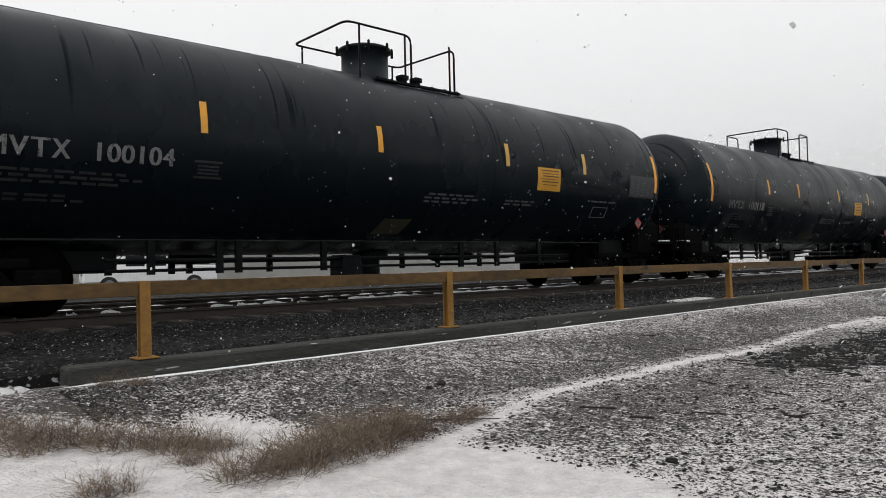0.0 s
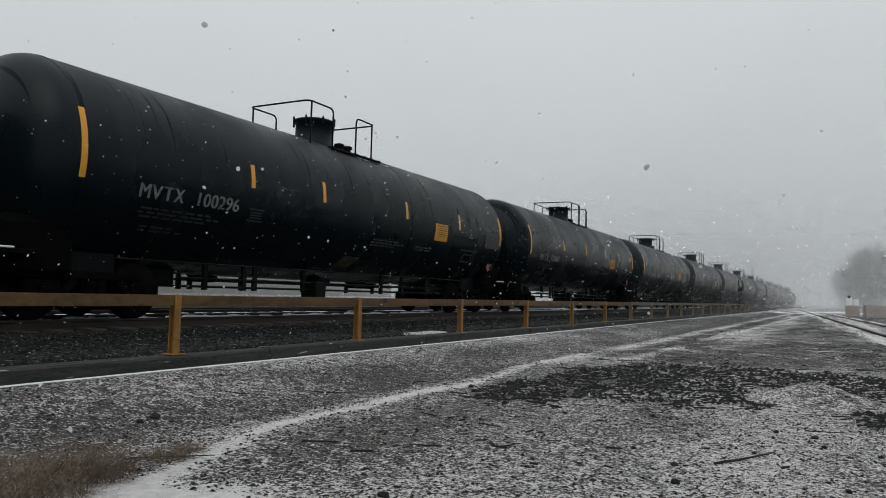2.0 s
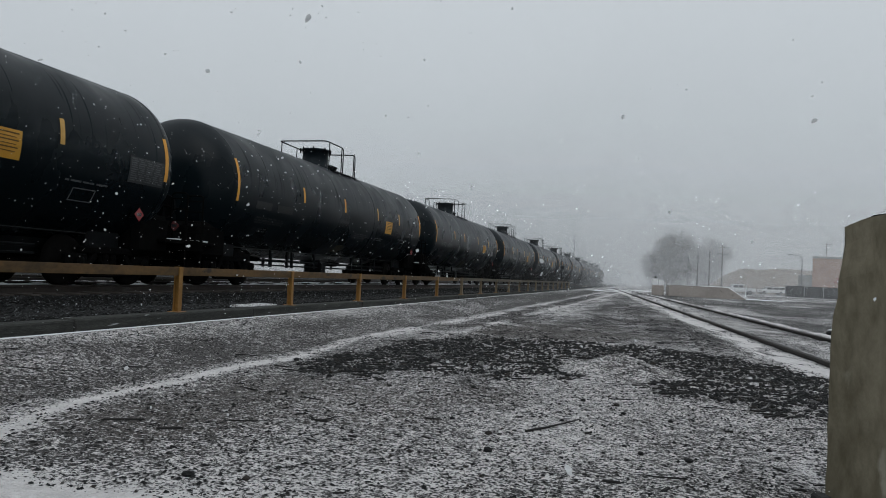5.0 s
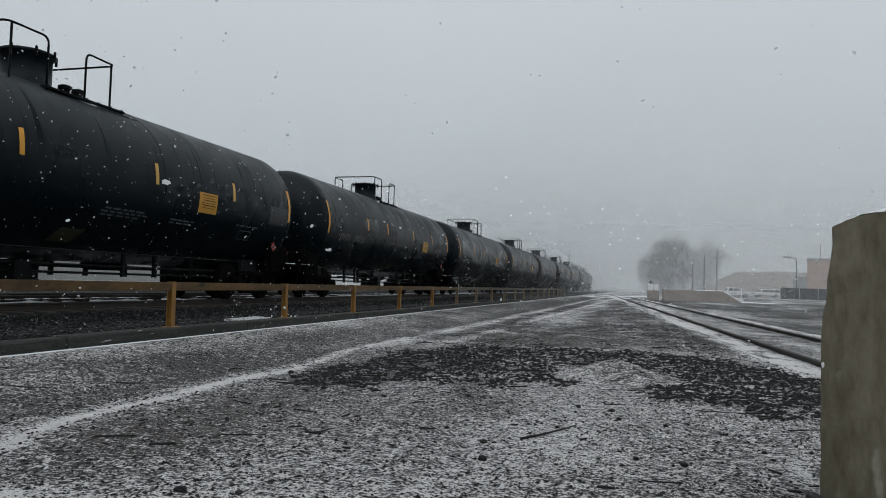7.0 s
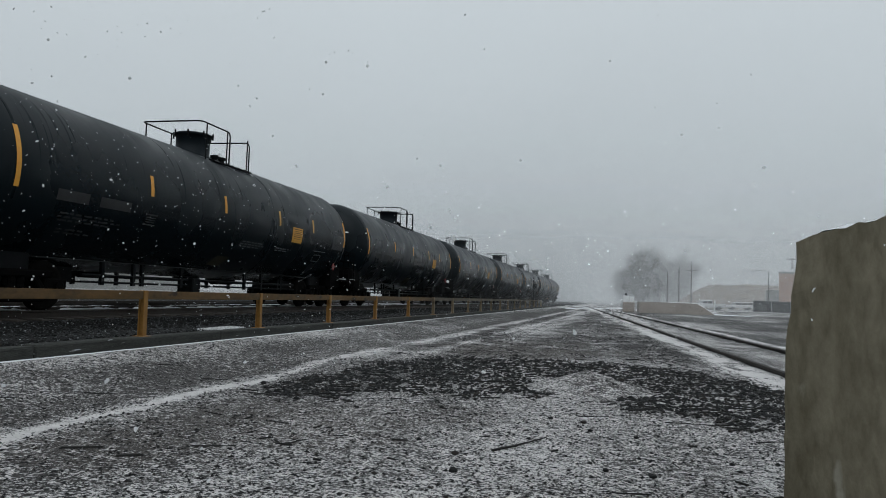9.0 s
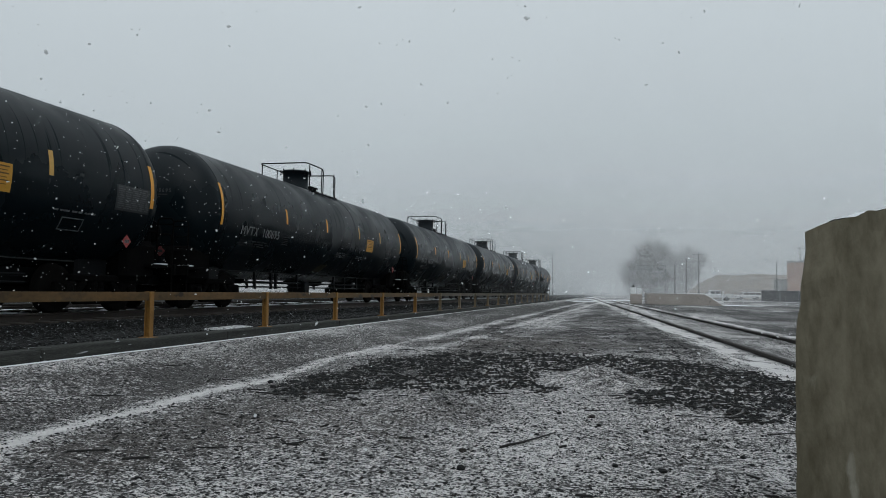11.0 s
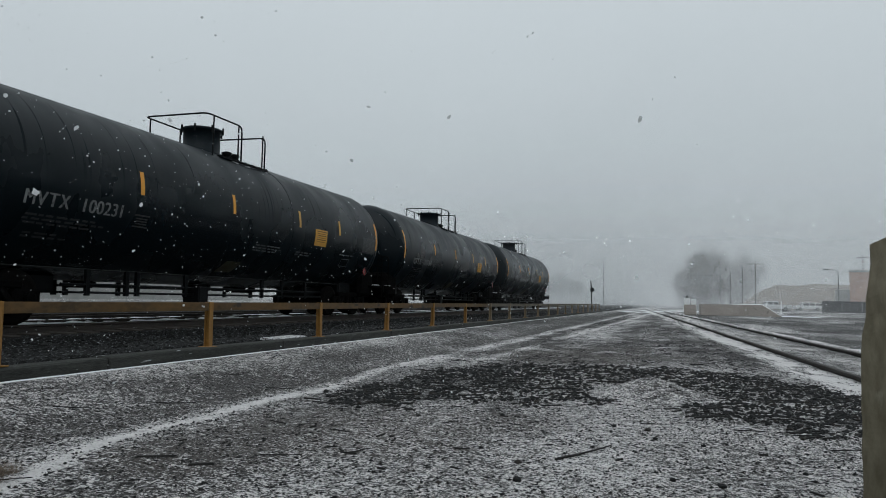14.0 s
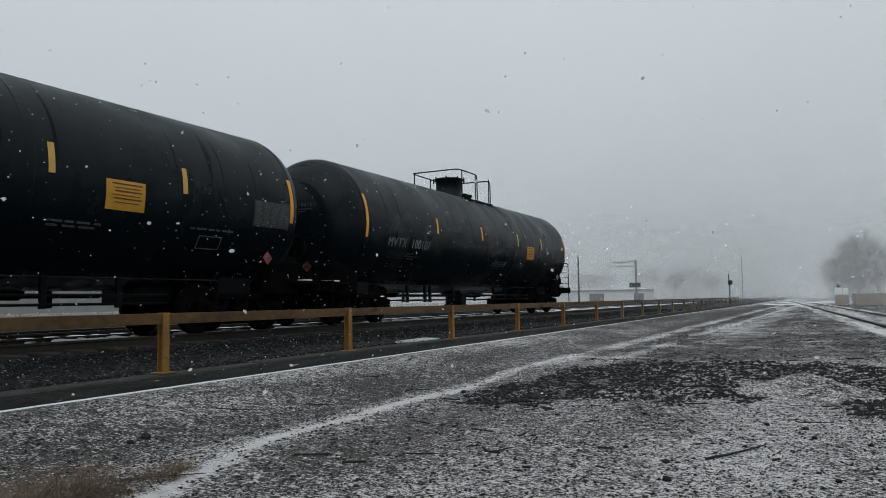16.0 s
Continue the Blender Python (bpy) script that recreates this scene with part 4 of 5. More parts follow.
    dome = part("dome", lathe([(0.50, top - 0.08), (0.50, top + 0.02), (0.44, top + 0.04), (0.44, top + 0.56), (0.50, top + 0.57), (0.50, top + 0.62), (0.46, top + 0.64), (0.12, top + 0.68)], "z", 32, (0, 0.08, 0)), DOMEMAT, car, "blue-black steel fittings housing", True)
    for a in range(8):
        t = a * math.pi / 4 + 0.3
        part("bolt", lathe([(0.025, top + 0.5), (0.025, top + 0.66), (0.012, top + 0.68)], "z", 6, (0.52 * math.cos(t), 0.08 + 0.52 * math.sin(t), 0)), BLACK, dome)
    for y in (0.78, 1.12):
        part("fitting", lathe([(0.09, top - 0.02), (0.09, top + 0.12), (0.13, top + 0.13), (0.13, top + 0.19), (0.05, top + 0.22)], "z", 10, (0.25, y, 0)), BLACK, car)
    part("fitting", boxed(-0.3, 0.1, 0.66, 1.3, top - 0.02, top + 0.10, bevel=0.03), BLACK, car)
    # one bent pipe runs round the fittings and leaves a gap on the near side
    zt, zb, rx = top + 0.76, top - 0.22, 0.86
    rail = [(rx, 0.50, zb), (rx, 0.50, zt), (rx, -0.93, zt), (-rx, -0.93, zt), (-rx, 1.58, zt - 0.03), (rx, 1.58, zt - 0.05), (rx, 1.58, zb)]
    part("handrail", bar(rounded(rail, 0.16), 0.021), BLACK, car, "bent black pipe handrail", True)
    for x, y in ((rx, -0.66), (rx, 0.36), (-rx, -0.75), (-rx, 0.36), (-rx, 1.42), (rx, 1.46)):
        part("handrail_post", bar([(x, y, zb), (x, y, zt - 0.02)], 0.019), BLACK, car)
    for sx in (-1, 1):
        bm = bmesh.new()
        box(bm, sx * 0.50, sx * 0.92, -0.35, 1.68, top - 0.17, top - 0.13)
        for k in range(7):
            box(bm, sx * 0.50, sx * 0.92, -0.33 + k * 0.32, -0.30 + k * 0.32, top - 0.13, top - 0.11)
        part("walkway", bm, BLACK, car, "grated black steel walkway")
        part("walkway_bracket", boxed(sx * 0.50, sx * 0.58, -0.2, 1.5, top - 0.30, top - 0.17), BLACK, car)
    part("snow_drift", decal(0.1, 1.75, 1.58, 1.72, 0.003, 0, 2, 0.012), DUSTED, car, "thin snow lying below the walkway")
    # underframe
    for e in (-1, 1):
        part("stub_sill", boxed(-0.45, 0.45, min(e * 4.6, e * 8.55), max(e * 4.6, e * 8.55), 0.56, 1.0, bevel=0.02), BLACK, car)
        part("saddle", boxed(-0.88, 0.88, e * 6.61 - 0.45, e * 6.61 + 0.45, 0.66, 1.4, bevel=0.05), BLACK, car)
        part("end_platform", boxed(-1.42, 1.42, min(e * 7.75, e * 8.46), max(e * 7.75, e * 8.46), 0.93, 1.0, bevel=0.01), GRIME, car, "narrow steel end platform dusted with snow")
        for x0, x1, d in ((-1.3, -0.3, 0), (-0.1, 0.75, 0.08), (0.9, 1.38, 0.03)):
            part("snow_strip", boxed(x0, x1, e * 8.25 - 0.12 + d, e * 8.25 + 0.1 + d, 1.0, 1.03, bevel=0.012), SNOW, car)
        part("draft_box", boxed(-1.22, 1.22, min(e * 7.1, e * 8.2), max(e * 7.1, e * 8.2), 0.62, 1.5, bevel=0.12), GRIME, car)
        part("end_beam", boxed(-1.48, 1.48, e * 8.5 - 0.04, e * 8.5 + 0.04, 0.78, 1.02, bevel=0.01), GRIME, car)
        cp = part("coupler", boxed(-0.12, 0.12, min(e * 8.5, e * 8.68), max(e * 8.5, e * 8.68), 0.70, 0.92, bevel=0.03), GRIME, car)
        part("knuckle", boxed(-0.16, 0.20, min(e * 8.62, e * 8.745), max(e * 8.62, e * 8.745), 0.66, 0.96, bevel=0.05), GRIME, cp)
        for sx in (-1, 1):
            lad = part("end_ladder", bar(rounded([(sx * 1.42, e * 8.46, 0.3), (sx * 1.42, e * 8.46, 2.05), (sx * 1.02, e * 8.46, 2.05), (sx * 1.02, e * 8.46, 0.98)], 0.1), 0.018), GRIME, car, "black pipe end ladder")
            for k in range(4):
                part("rung", bar([(sx * 1.02, e * 8.46, 1.2 + 0.24 * k), (sx * 1.42, e * 8.46, 1.2 + 0.24 * k)], 0.012, 6), GRIME, lad)
            part("step", boxed(sx * 1.30, sx * 1.5, e * 8.3 - 0.2, e * 8.3 + 0.2, 0.28, 0.31), BLACK, car)
        part("end_rail", bar(rounded([(-1.0, e * 8.48, 1.0), (-1.0, e * 8.48, 1.75), (1.0, e * 8.48, 1.75), (1.0, e * 8.48, 1.0)], 0.12), 0.018), GRIME, car)
        truck(car, e * 6.61)
    bw = part("brake_wheel", lathe([(0.24, 8.60), (0.27, 8.585), (0.28, 8.60), (0.27, 8.615)], "y", 20, (0.75, 0, 1.75)), BLACK, car)
    part("brake_stand", boxed(0.70, 0.80, 8.45, 8.55, 1.0, 1.8), BLACK, bw)
    for sx in (-1, 1):
        part("side_pipe", bar([(sx * 0.9, -4.9, 0.70), (sx * 0.9, 4.9, 0.70)], 0.028), BLACK, car)
        part("side_pipe", bar([(sx * 0.9, -4.9, 0.56), (sx * 0.9, 4.9, 0.56)], 0.022), BLACK, car)
        for yy in (-4.3, -3.3, -3.0, -1.5, 1.6, 2.6, 3.9):
            part("pipe_hanger", boxed(sx * 0.9 - 0.03, sx * 0.9 + 0.03, yy - 0.05, yy + 0.05, 0.50, 0.98), BLACK, car)
    part("bottom_outlet", lathe([(0.34, 0.92), (0.34, 0.72), (0.18, 0.66), (0.18, 0.42), (0.22, 0.40), (0.22, 0.32)], "z", 18, (0, 0.1, 0)), BLACK, car)
    part("brake_cylinder", lathe([(0.05, -3.5), (0.15, -3.45), (0.15, -2.9), (0.05, -2.8)], "y", 14, (-0.35, 0, 0.80)), GRIME, car)
    part("air_reservoir", lathe([(0.05, 1.9), (0.19, 2.0), (0.19, 3.0), (0.05, 3.1)], "y", 14, (-0.35, 0, 0.82)), GRIME, car)
    part("valve_box", boxed(0.6, 1.05, -1.2, -0.85, 0.38, 0.75, bevel=0.03), BLACK, car)
    return car


def end_snow(car):
    """A lump of snow on the end platform of the last car."""
    bm = rock_mesh(91, 0.45)
    bmesh.ops.transform(bm, matrix=Matrix.Translation((1.1, 8.0, 1.07)) @ Matrix.Diagonal((0.24, 0.2, 0.22, 1)), verts=bm.verts[:])
    part("snow_lump", bm, SNOW, car, "lump of snow on the end platform", True)


WHEELSET = wheelset_mesh()
MARKS = ("", "100104", "100118", "100296", "100687", "100685", "", "100097", "100750", "", "", "100695", "100754", "100231", "100764", "100107")
PREFIX = "MVTX"
CARS, WHEELS, LETTERS = [], [], {}
first = make_tank_car()
for n in range(16):
    c = first if n == 0 else copy_thing(first, Matrix.Identity(4))
    CARS.append((c, n - 1))
    for ay in AXLES:
        WHEELS.append((child("wheelset", WHEELSET, c, pose(0, ay, 0.457)), ay))
for (c, k), mark in zip(CARS, MARKS):
    if not mark:
        for y0, y1 in ((-6.45, -5.65), (-5.35, -4.45)):
            part("lettering_bar", decal(y0, y1, -0.44, -0.24, 0.004, 0, 2), LETTER_DIM, c)
    if mark:
        for text, y0, pitch in ((PREFIX, -6.38, 0.225), (mark, -5.25, 0.172)):
            for me in letter_meshes(text, y0, -0.50, pitch):
                child("letter", me, c, Matrix.Identity(4))
        for i, ch in enumerate(PREFIX + " " + mark):
            if ch != " ":
                child("letter", head_letter(ch, i), c, Matrix.Identity(4))
        for i in range(3):
            child("stencil_line", head_line(i), c, Matrix.Identity(4))
end_snow(CARS[15][0])


def loop_rails():
    """The older pattern of handrail: two bent hoops, one on either side of the housing."""
    zt, zb, rx = 4.76, 3.78, 0.86
    lines = ([(rx, -0.3, zb), (rx, -0.3, zt), (rx, -1.2, zt), (-rx, -1.2, zt), (-rx, -0.3, zt), (-rx, -0.3, zb)],
             [(rx, 0.62, zb), (rx, 0.62, zt), (rx, 1.4, zt - 0.02), (-rx, 1.4, zt - 0.02), (-rx, 0.62, zt), (-rx, 0.62, zb)])
    posts = [bar([(x, y, zb), (x, y, zt)], 0.021) for x, y in ((rx, -1.1), (-rx, -1.1), (rx, 1.3), (-rx, 1.3))]
    return [to_mesh("handrail", bar(rounded(pts, 0.14), 0.021), BLACK, True) for pts in lines] + [to_mesh("handrail_post", bm, BLACK) for bm in posts]


# four cars carry the older handrails, with their housing and tape a little further forward
HOOPS = loop_rails()
for c, k in CARS:
    if k not in (1, 2, 6, 7):
        continue
    back = Matrix.Translation((0, -0.28, 0))
    for o in list(c.children):
        if o.name.startswith("handrail"):
            bpy.data.objects.remove(o)
        elif o.name.startswith(("dome", "fitting", "walkway")):
            o.matrix_basis = back
    for me in HOOPS:
        child(me.name.split(".")[0], me, c, back)
    tape = sorted((o for o in c.children if o.name.startswith("reflective_stripe")), key=lambda o: o.name)
    for o, dy in zip(tape[1:5], (-0.1, -0.95, -0.62, -0.1)):
        o.matrix_basis = Matrix.Translation((0, dy, 0))

# ---- things in the yard ----
ROCKS = ((1.29, -1.29, 0.07), (2.13, 1.55, 0.06), (2.30, 1.25, 0.05), (2.55, 1.62, 0.05), (4.32, -0.62, 0.04), (5.0, 0.32, 0.035), (5.28, 0.25, 0.035), (4.72, 0.75, 0.04), (4.95, 0.62, 0.045), (5.32, -0.75, 0.04), (5.1, -0.72, 0.035), (4.4, -1.05, 0.045), (5.9, 0.7, 0.04), (3.9, 0.9, 0.035), (1.35, -1.45, 0.05), (3.4, -1.95, 0.045), (3.62, -1.9, 0.035), (2.8, 0.75, 0.045), (5.75, -0.3, 0.03), (4.05, -0.35, 0.03))
for i, (x, y, s) in enumerate(ROCKS):
    s *= 0.52
    ob = part("rock", rock_mesh(i * 3 + 1), STONE if i % 4 else STONE_WARM, smooth=False)
    tagged(ob, "small dark angular rock lying on snowy gravel", "rock", "loose rocks in the yard")
    ob.matrix_basis = Matrix.Translation((x, y, ground_height(x, y) + s * 0.3)) @ Matrix.Rotation(i * 1.7, 4, "Z") @ Matrix.Diagonal((s, s, s, 1))


def stick(x0, y0, x1, y1, r, label="dark broken stick lying on the snow"):
    n = 7
    pts = []
    for i in range(n):
        t = i / (n - 1)
        x, y = x0 + (x1 - x0) * t + 0.012 * noise.noise((t * 4, x0, 1)), y0 + (y1 - y0) * t + 0.012 * noise.noise((t * 4, 5, y0))
        pts.append((x, y, ground_height(x, y) + r * 0.7 + 0.008 * t))
    ob = part("stick", bar(pts, [r * (1 - 0.5 * i / (n - 1)) for i in range(n)], 7), WETWOOD, smooth=True)
    tagged(ob, label, "stick", "sticks on the ground")


stick(4.50, -0.50, 4.76, -0.06, 0.0075)
for x, y, a, ln in ((1.3, 0.3, 0.5, 0.3), (1.0, -0.4, 0.8, 0.35), (1.55, 1.5, 0.2, 0.25), (3.0, -1.0, 0.4, 0.22), (3.4, -0.75, 1.1, 0.16), (5.5, 0.85, 0.1, 0.3), (5.75, 1.6, -0.2, 0.35), (5.2, 1.35, 0.1, 0.3), (6.0, 0.4, 0.3, 0.25), (4.9, 0.95, 0.0, 0.2), (0.9, 1.8, 0.9, 0.25), (2.0, -2.05, 0.7, 0.4)):
    stick(x, y, x + ln * math.cos(a), y + ln * math.sin(a), 0.0045, "thin dark twig lying on the snowy gravel")

rnd = random.Random(21)
spots, warm = [], []
for _ in range(240000):
    y = -3.4 + 17.0 * rnd.random() ** 1.75
    x = rnd.uniform(0.25, 8.6)
    c = ground_cover(x, y)
    keep = 0.40 + 0.12 * c[2] - 0.42 * smooth(0.7, 0.95, c[0])
    if rnd.random() > keep or abs(abs(x - side_x(y)) - 0.755) < 0.08:
        continue
    s = 0.0030 + 0.0105 * rnd.random() ** 4.0 + (0.024 * rnd.random() ** 2.4 if c[2] > 0.4 else 0)
    (warm if rnd.random() < 0.08 else spots).append((x, y, ground_height(x, y) + s * 0.25, s))
tagged(stones_mesh("gravel", spots, STONE), "loose dark gravel scattered over thin snow", "gravel", kind="stuff")
clods = []
for _ in range(9000):
    y, x = 5.2 + 45 * rnd.random() ** 1.5, rnd.uniform(2.2, 6.2)
    if noise.noise((x * 0.9, y * 0.12, 5)) + 0.8 * noise.noise((x * 2.4, y * 0.9, 8)) > 0.0:
        r = 0.006 + 0.022 * rnd.random() ** 2.5
        clods.append((x, y, ground_height(x, y) + r * 0.15, r))
tagged(stones_mesh("clods", clods, STONE), "dark earth clods along the snowy lane", "clods", kind="stuff")
tagged(stones_mesh("gravel", warm, STONE_WARM), "loose brownish gravel scattered over thin snow", "gravel", kind="stuff")


def wood_chips():
    """Flat splinters of wet wood strewn over the dark gravel."""
    rnd = random.Random(33)
    v, f = [], []
    while len(f) < 5 * 800:
        y = -2.0 + 8.5 * rnd.random()
        x = rnd.uniform(2.2, 7.0)
        if rnd.random() > 0.04 + ground_cover(x, y)[2]:
            continue
        a, ln, w, h = rnd.gauss(0.1, 0.5), 0.02 + 0.10 * rnd.random() ** 2.2, rnd.uniform(0.004, 0.012), rnd.uniform(0.004, 0.012)
        c, d, z = math.cos(a), math.sin(a), ground_height(x, y)
        tip = rnd.uniform(-0.006, 0.012)
        k = len(v)
        for sx, sy, up in ((-1, -1, 0), (1, -0.5, 0), (1, 0.5, 0), (-1, 1, 0), (-1, -0.8, 1), (0.9, -0.4, 1), (0.9, 0.4, 1), (-1, 0.8, 1)):
            v.append((x + c * sx * ln - d * sy * w, y + d * sx * ln + c * sy * w, z - 0.002 + up * h + (tip if sx > 0 else 0)))
        f += [(k + 4, k + 5, k + 6, k + 7)] + [(k + i, k + (i + 1) % 4, k + 4 + (i + 1) % 4, k + 4 + i) for i in range(4)]
    me = bpy.data.meshes.new("wood_chips")
    me.from_pydata(v, [], f)
    me.materials.append(WETWOOD)
    tagged(new("wood_chips", me), "dark wet wood splinters strewn over gravel", "wood chips", kind="stuff")


wood_chips()


def weed_mesh(seed, n=210, tall=0.19, wide=0.13):
    """A dry weed clump: many thin bent stems with side twigs."""
    rnd = random.Random(seed)
    v, f = [], []

    def blade(p, d, ln, w):
        q = p
        k0 = len(v)
        side = Vector((d.y, -d.x, 0.1)).normalized() * w
        for i in range(4):
            t = i / 3
            v.append(tuple(q - side * (1 - 0.8 * t)))
            v.append(tuple(q + side * (1 - 0.8 * t) + Vector((0, 0, w * 0.5))))
            d = (d + Vector((rnd.uniform(-0.3, 0.3), rnd.uniform(-0.3, 0.3), rnd.uniform(-0.25, 0.1)))).normalized()
            q = q + d * ln / 3
        for i in range(3):
            a = k0 + 2 * i
            f.append((a, a + 1, a + 3, a + 2))
        return q, d

    for _ in range(n):
        a, r = rnd.uniform(0, 6.28), wide * math.sqrt(rnd.random())
        p = Vector((r * math.cos(a), r * math.sin(a), -0.01))
        d = Vector((rnd.gauss(0, 0.55), rnd.gauss(0, 0.55), rnd.uniform(0.25, 1))).normalized()
        q, d = blade(p, d, tall * rnd.uniform(0.4, 1.05), rnd.uniform(0.0012, 0.0026))
        for _ in range(4):
            blade(p.lerp(q, rnd.uniform(0.3, 0.95)), (d + Vector((rnd.uniform(-1, 1), rnd.uniform(-1, 1), rnd.uniform(-0.4, 0.6)))).normalized(), tall * rnd.uniform(0.12, 0.35), 0.0012)
    me = bpy.data.meshes.new("dry_weed")
    me.from_pydata(v, [], f)
    me.materials.append(DRYGRASS)
    return me


WEEDS = [weed_mesh(k) for k in range(4)]
PLANTS = [(1.0, -3.75, 1.0), (1.15, -3.55, 1.1), (1.35, -3.4, 1.15), (1.5, -3.25, 0.9), (0.8, -3.9, 0.9), (2.26, -3.05, 0.9), (2.18, -2.9, 1.0), (2.12, -2.58, 1.15), (2.08, -2.42, 1.2), (2.14, -2.28, 1.1), (2.16, -1.96, 0.7), (1.9, -3.3, 0.6), (2.1, -1.75, 0.45), (4.1, -2.25, 0.35), (1.2, -3.75, 1.0), (2.02, -2.7, 0.8), (2.24, -2.4, 0.8),
          (1.62, -3.22, 1.0), (1.74, -3.1, 0.75), (2.3, -3.24, 1.0), (2.4, -3.08, 1.0), (2.34, -2.88, 1.05), (2.32, -2.66, 1.0), (0.16, -3.1, 0.55), (0.3, -2.95, 0.5), (2.08, -3.7, 0.8)]
for i, (x, y, s) in enumerate(PLANTS):
    ob = tagged(new("dry_weed", WEEDS[i % 4]), "dry brown weed clump standing out of the snow", "weed", "dry weeds along the lane")
    ob.matrix_basis = Matrix.Translation((x, y, ground_height(x, y))) @ Matrix.Rotation(i * 2.1, 4, "Z") @ Matrix.Diagonal((s, s, s * 0.8, 1))

board = tagged(part("board", boxed(-0.15, 0.15, -0.55, 0.55, 0, 0.035, bevel=0.008), DIRTSNOW), "snow-covered board lying on the ballast", "board")
board.matrix_basis = pose(-0.9, 6.15, 0.165, 0, 1, 4)

block = tagged(part("rubber_block", boxed(-0.027, 0.027, -0.03, 0.03, 0, 0.11, bevel=0.006), RUBBER), "small dark block standing at the foot of the concrete", "block")
block.matrix_basis = pose(5.722, -1.50, ground_height(5.722, -1.50) - 0.01, 3, 2, 20)
lump = tagged(part("stone_block", rock_mesh(77, 0.5), STONE), "dark stone beside the siding with a little snow on top", "stone")
lump.matrix_basis = pose(9.2, 12.9, ground_height(9.2, 12.9) + 0.04, 0, 0, 30) @ Matrix.Diagonal((0.17, 0.13, 0.15, 1))
capbm = rock_mesh(78, 0.3)
part("snow_cap", capbm, SNOW, lump, "snow on top").matrix_basis = Matrix.Translation((0.05, 0, 0.42)) @ Matrix.Diagonal((0.7, 0.7, 0.7, 1))


# ---- the distance ----
def utility_pole(x, y, h, arms, label, lean=0.0, turn=0.0):
    p = thing("utility_pole", label, "utility pole", at=pose(x, y, 0, 0, lean, turn))
    part("pole", bar([(0, 0, -0.2), (0, 0, h * 0.5), (0, 0, h)], [0.16, 0.14, 0.11], 10), WOOD, p)
    for z, w in arms:
        arm = part("crossarm", boxed(-w / 2, w / 2, -0.16, -0.04, z - 0.07, z + 0.07, bevel=0.01), WOOD, p)
        for k in range(4):
            xx = -w / 2 + 0.12 + k * (w - 0.24) / 3
            part("insulator", lathe([(0.03, z + 0.05), (0.07, z + 0.1), (0.05, z + 0.16), (0.07, z + 0.2), (0.02, z + 0.25)], "z", 8, (xx, -0.1, 0)), GREYMETAL, arm)
    return p


def at(ratio, d):
    return 5.06 + ratio * d, d - 4.44


x, y = at(0.107, 165)
utility_pole(x, y, 10.2, ((9.6, 3.4), (8.2, 2.6)), "wooden utility pole with two crossarms", turn=12)
x, y = at(0.0772, 150)
utility_pole(x, y, 7.2, (), "plain dark wooden pole beside bare trees")
x, y = at(0.0915, 150)
utility_pole(x, y, 8.0, (), "plain dark wooden pole beside bare trees")
x, y = at(0.229, 205)
utility_pole(x, y, 14.0, ((13.5, 3.0),), "wooden utility pole standing behind a peach building")
x, y = at(-0.297, 120)
utility_pole(x, y, 7.9, (), "slim wooden pole beyond the barrier")


def lamp_post(x, y, h, arm, label):
    p = thing("street_lamp", label, "street lamp", at=pose(x, y, 0))
    part("pole", bar([(0, 0, -0.2), (0, 0, h * 0.6), (0, 0, h - 0.4)] + ([] if not arm else [(arm * 0.3, 0, h - 0.08), (arm, 0, h)]), [0.08, 0.07, 0.055] + ([] if not arm else [0.05, 0.04]), 8), LAMPSTEEL, p)
    part("lamp_head", boxed(arm - 0.45 if arm < 0 else arm - 0.3, arm + 0.3 if arm < 0 else arm + 0.45, -0.15, 0.15, h - 0.06, h + 0.1, bevel=0.05), LAMPSTEEL, p)


x, y = at(-0.0825, 140)
lamp_post(x, y, 9.3, 0.0, "tall slim steel lamp mast at the yard's end")
x, y = at(0.2015, 125)
lamp_post(x, y, 6.7, -1.6, "grey steel street lamp with a curved arm")


def crossing_signal():
    x, y = at(-0.2168, 112)
    s = thing("railway_signal", "grey cantilever railway signal with lattice arm", "railway signal", at=pose(x, y, 0))
    part("mast", bar([(0, 0, -0.2), (0, 0, 6.6)], 0.17, 10), GREYMETAL, s)
    arm = part("arm", boxed(-3.6, 0.3, -0.05, 0.05, 6.25, 6.37), GREYMETAL, s)
    part("chord", boxed(-3.6, 0.3, -0.05, 0.05, 5.55, 5.67), GREYMETAL, arm)
    for k in range(7):
        part("lattice_bar", bar([(-3.5 + 0.55 * k, 0, 5.6), (-3.2 + 0.55 * k, 0, 6.3)], 0.03, 6), GREYMETAL, arm)
    part("signal_head", boxed(-1.0, 0.7, -0.3, 0.0, 2.4, 3.1, bevel=0.05), BLACK, s)
    part("cabinet", boxed(-0.5, 0.9, 0.3, 1.1, 0, 1.5, bevel=0.03), GREYMETAL, s)


crossing_signal()


def switch_stand():
    x, y = at(-0.0983, 74)
    s = thing("switch_stand", "slim dark marker post at the barrier's end", "marker post", at=pose(x, y, 0))
    part("post", bar([(0, 0, -0.1), (0.02, 0, 2.0), (-0.06, 0, 3.0)], 0.05, 8), BLACK, s)
    part("target", boxed(-0.12, 0.28, -0.04, 0.04, 1.95, 2.35, bevel=0.02), BLACK, s)


switch_stand()


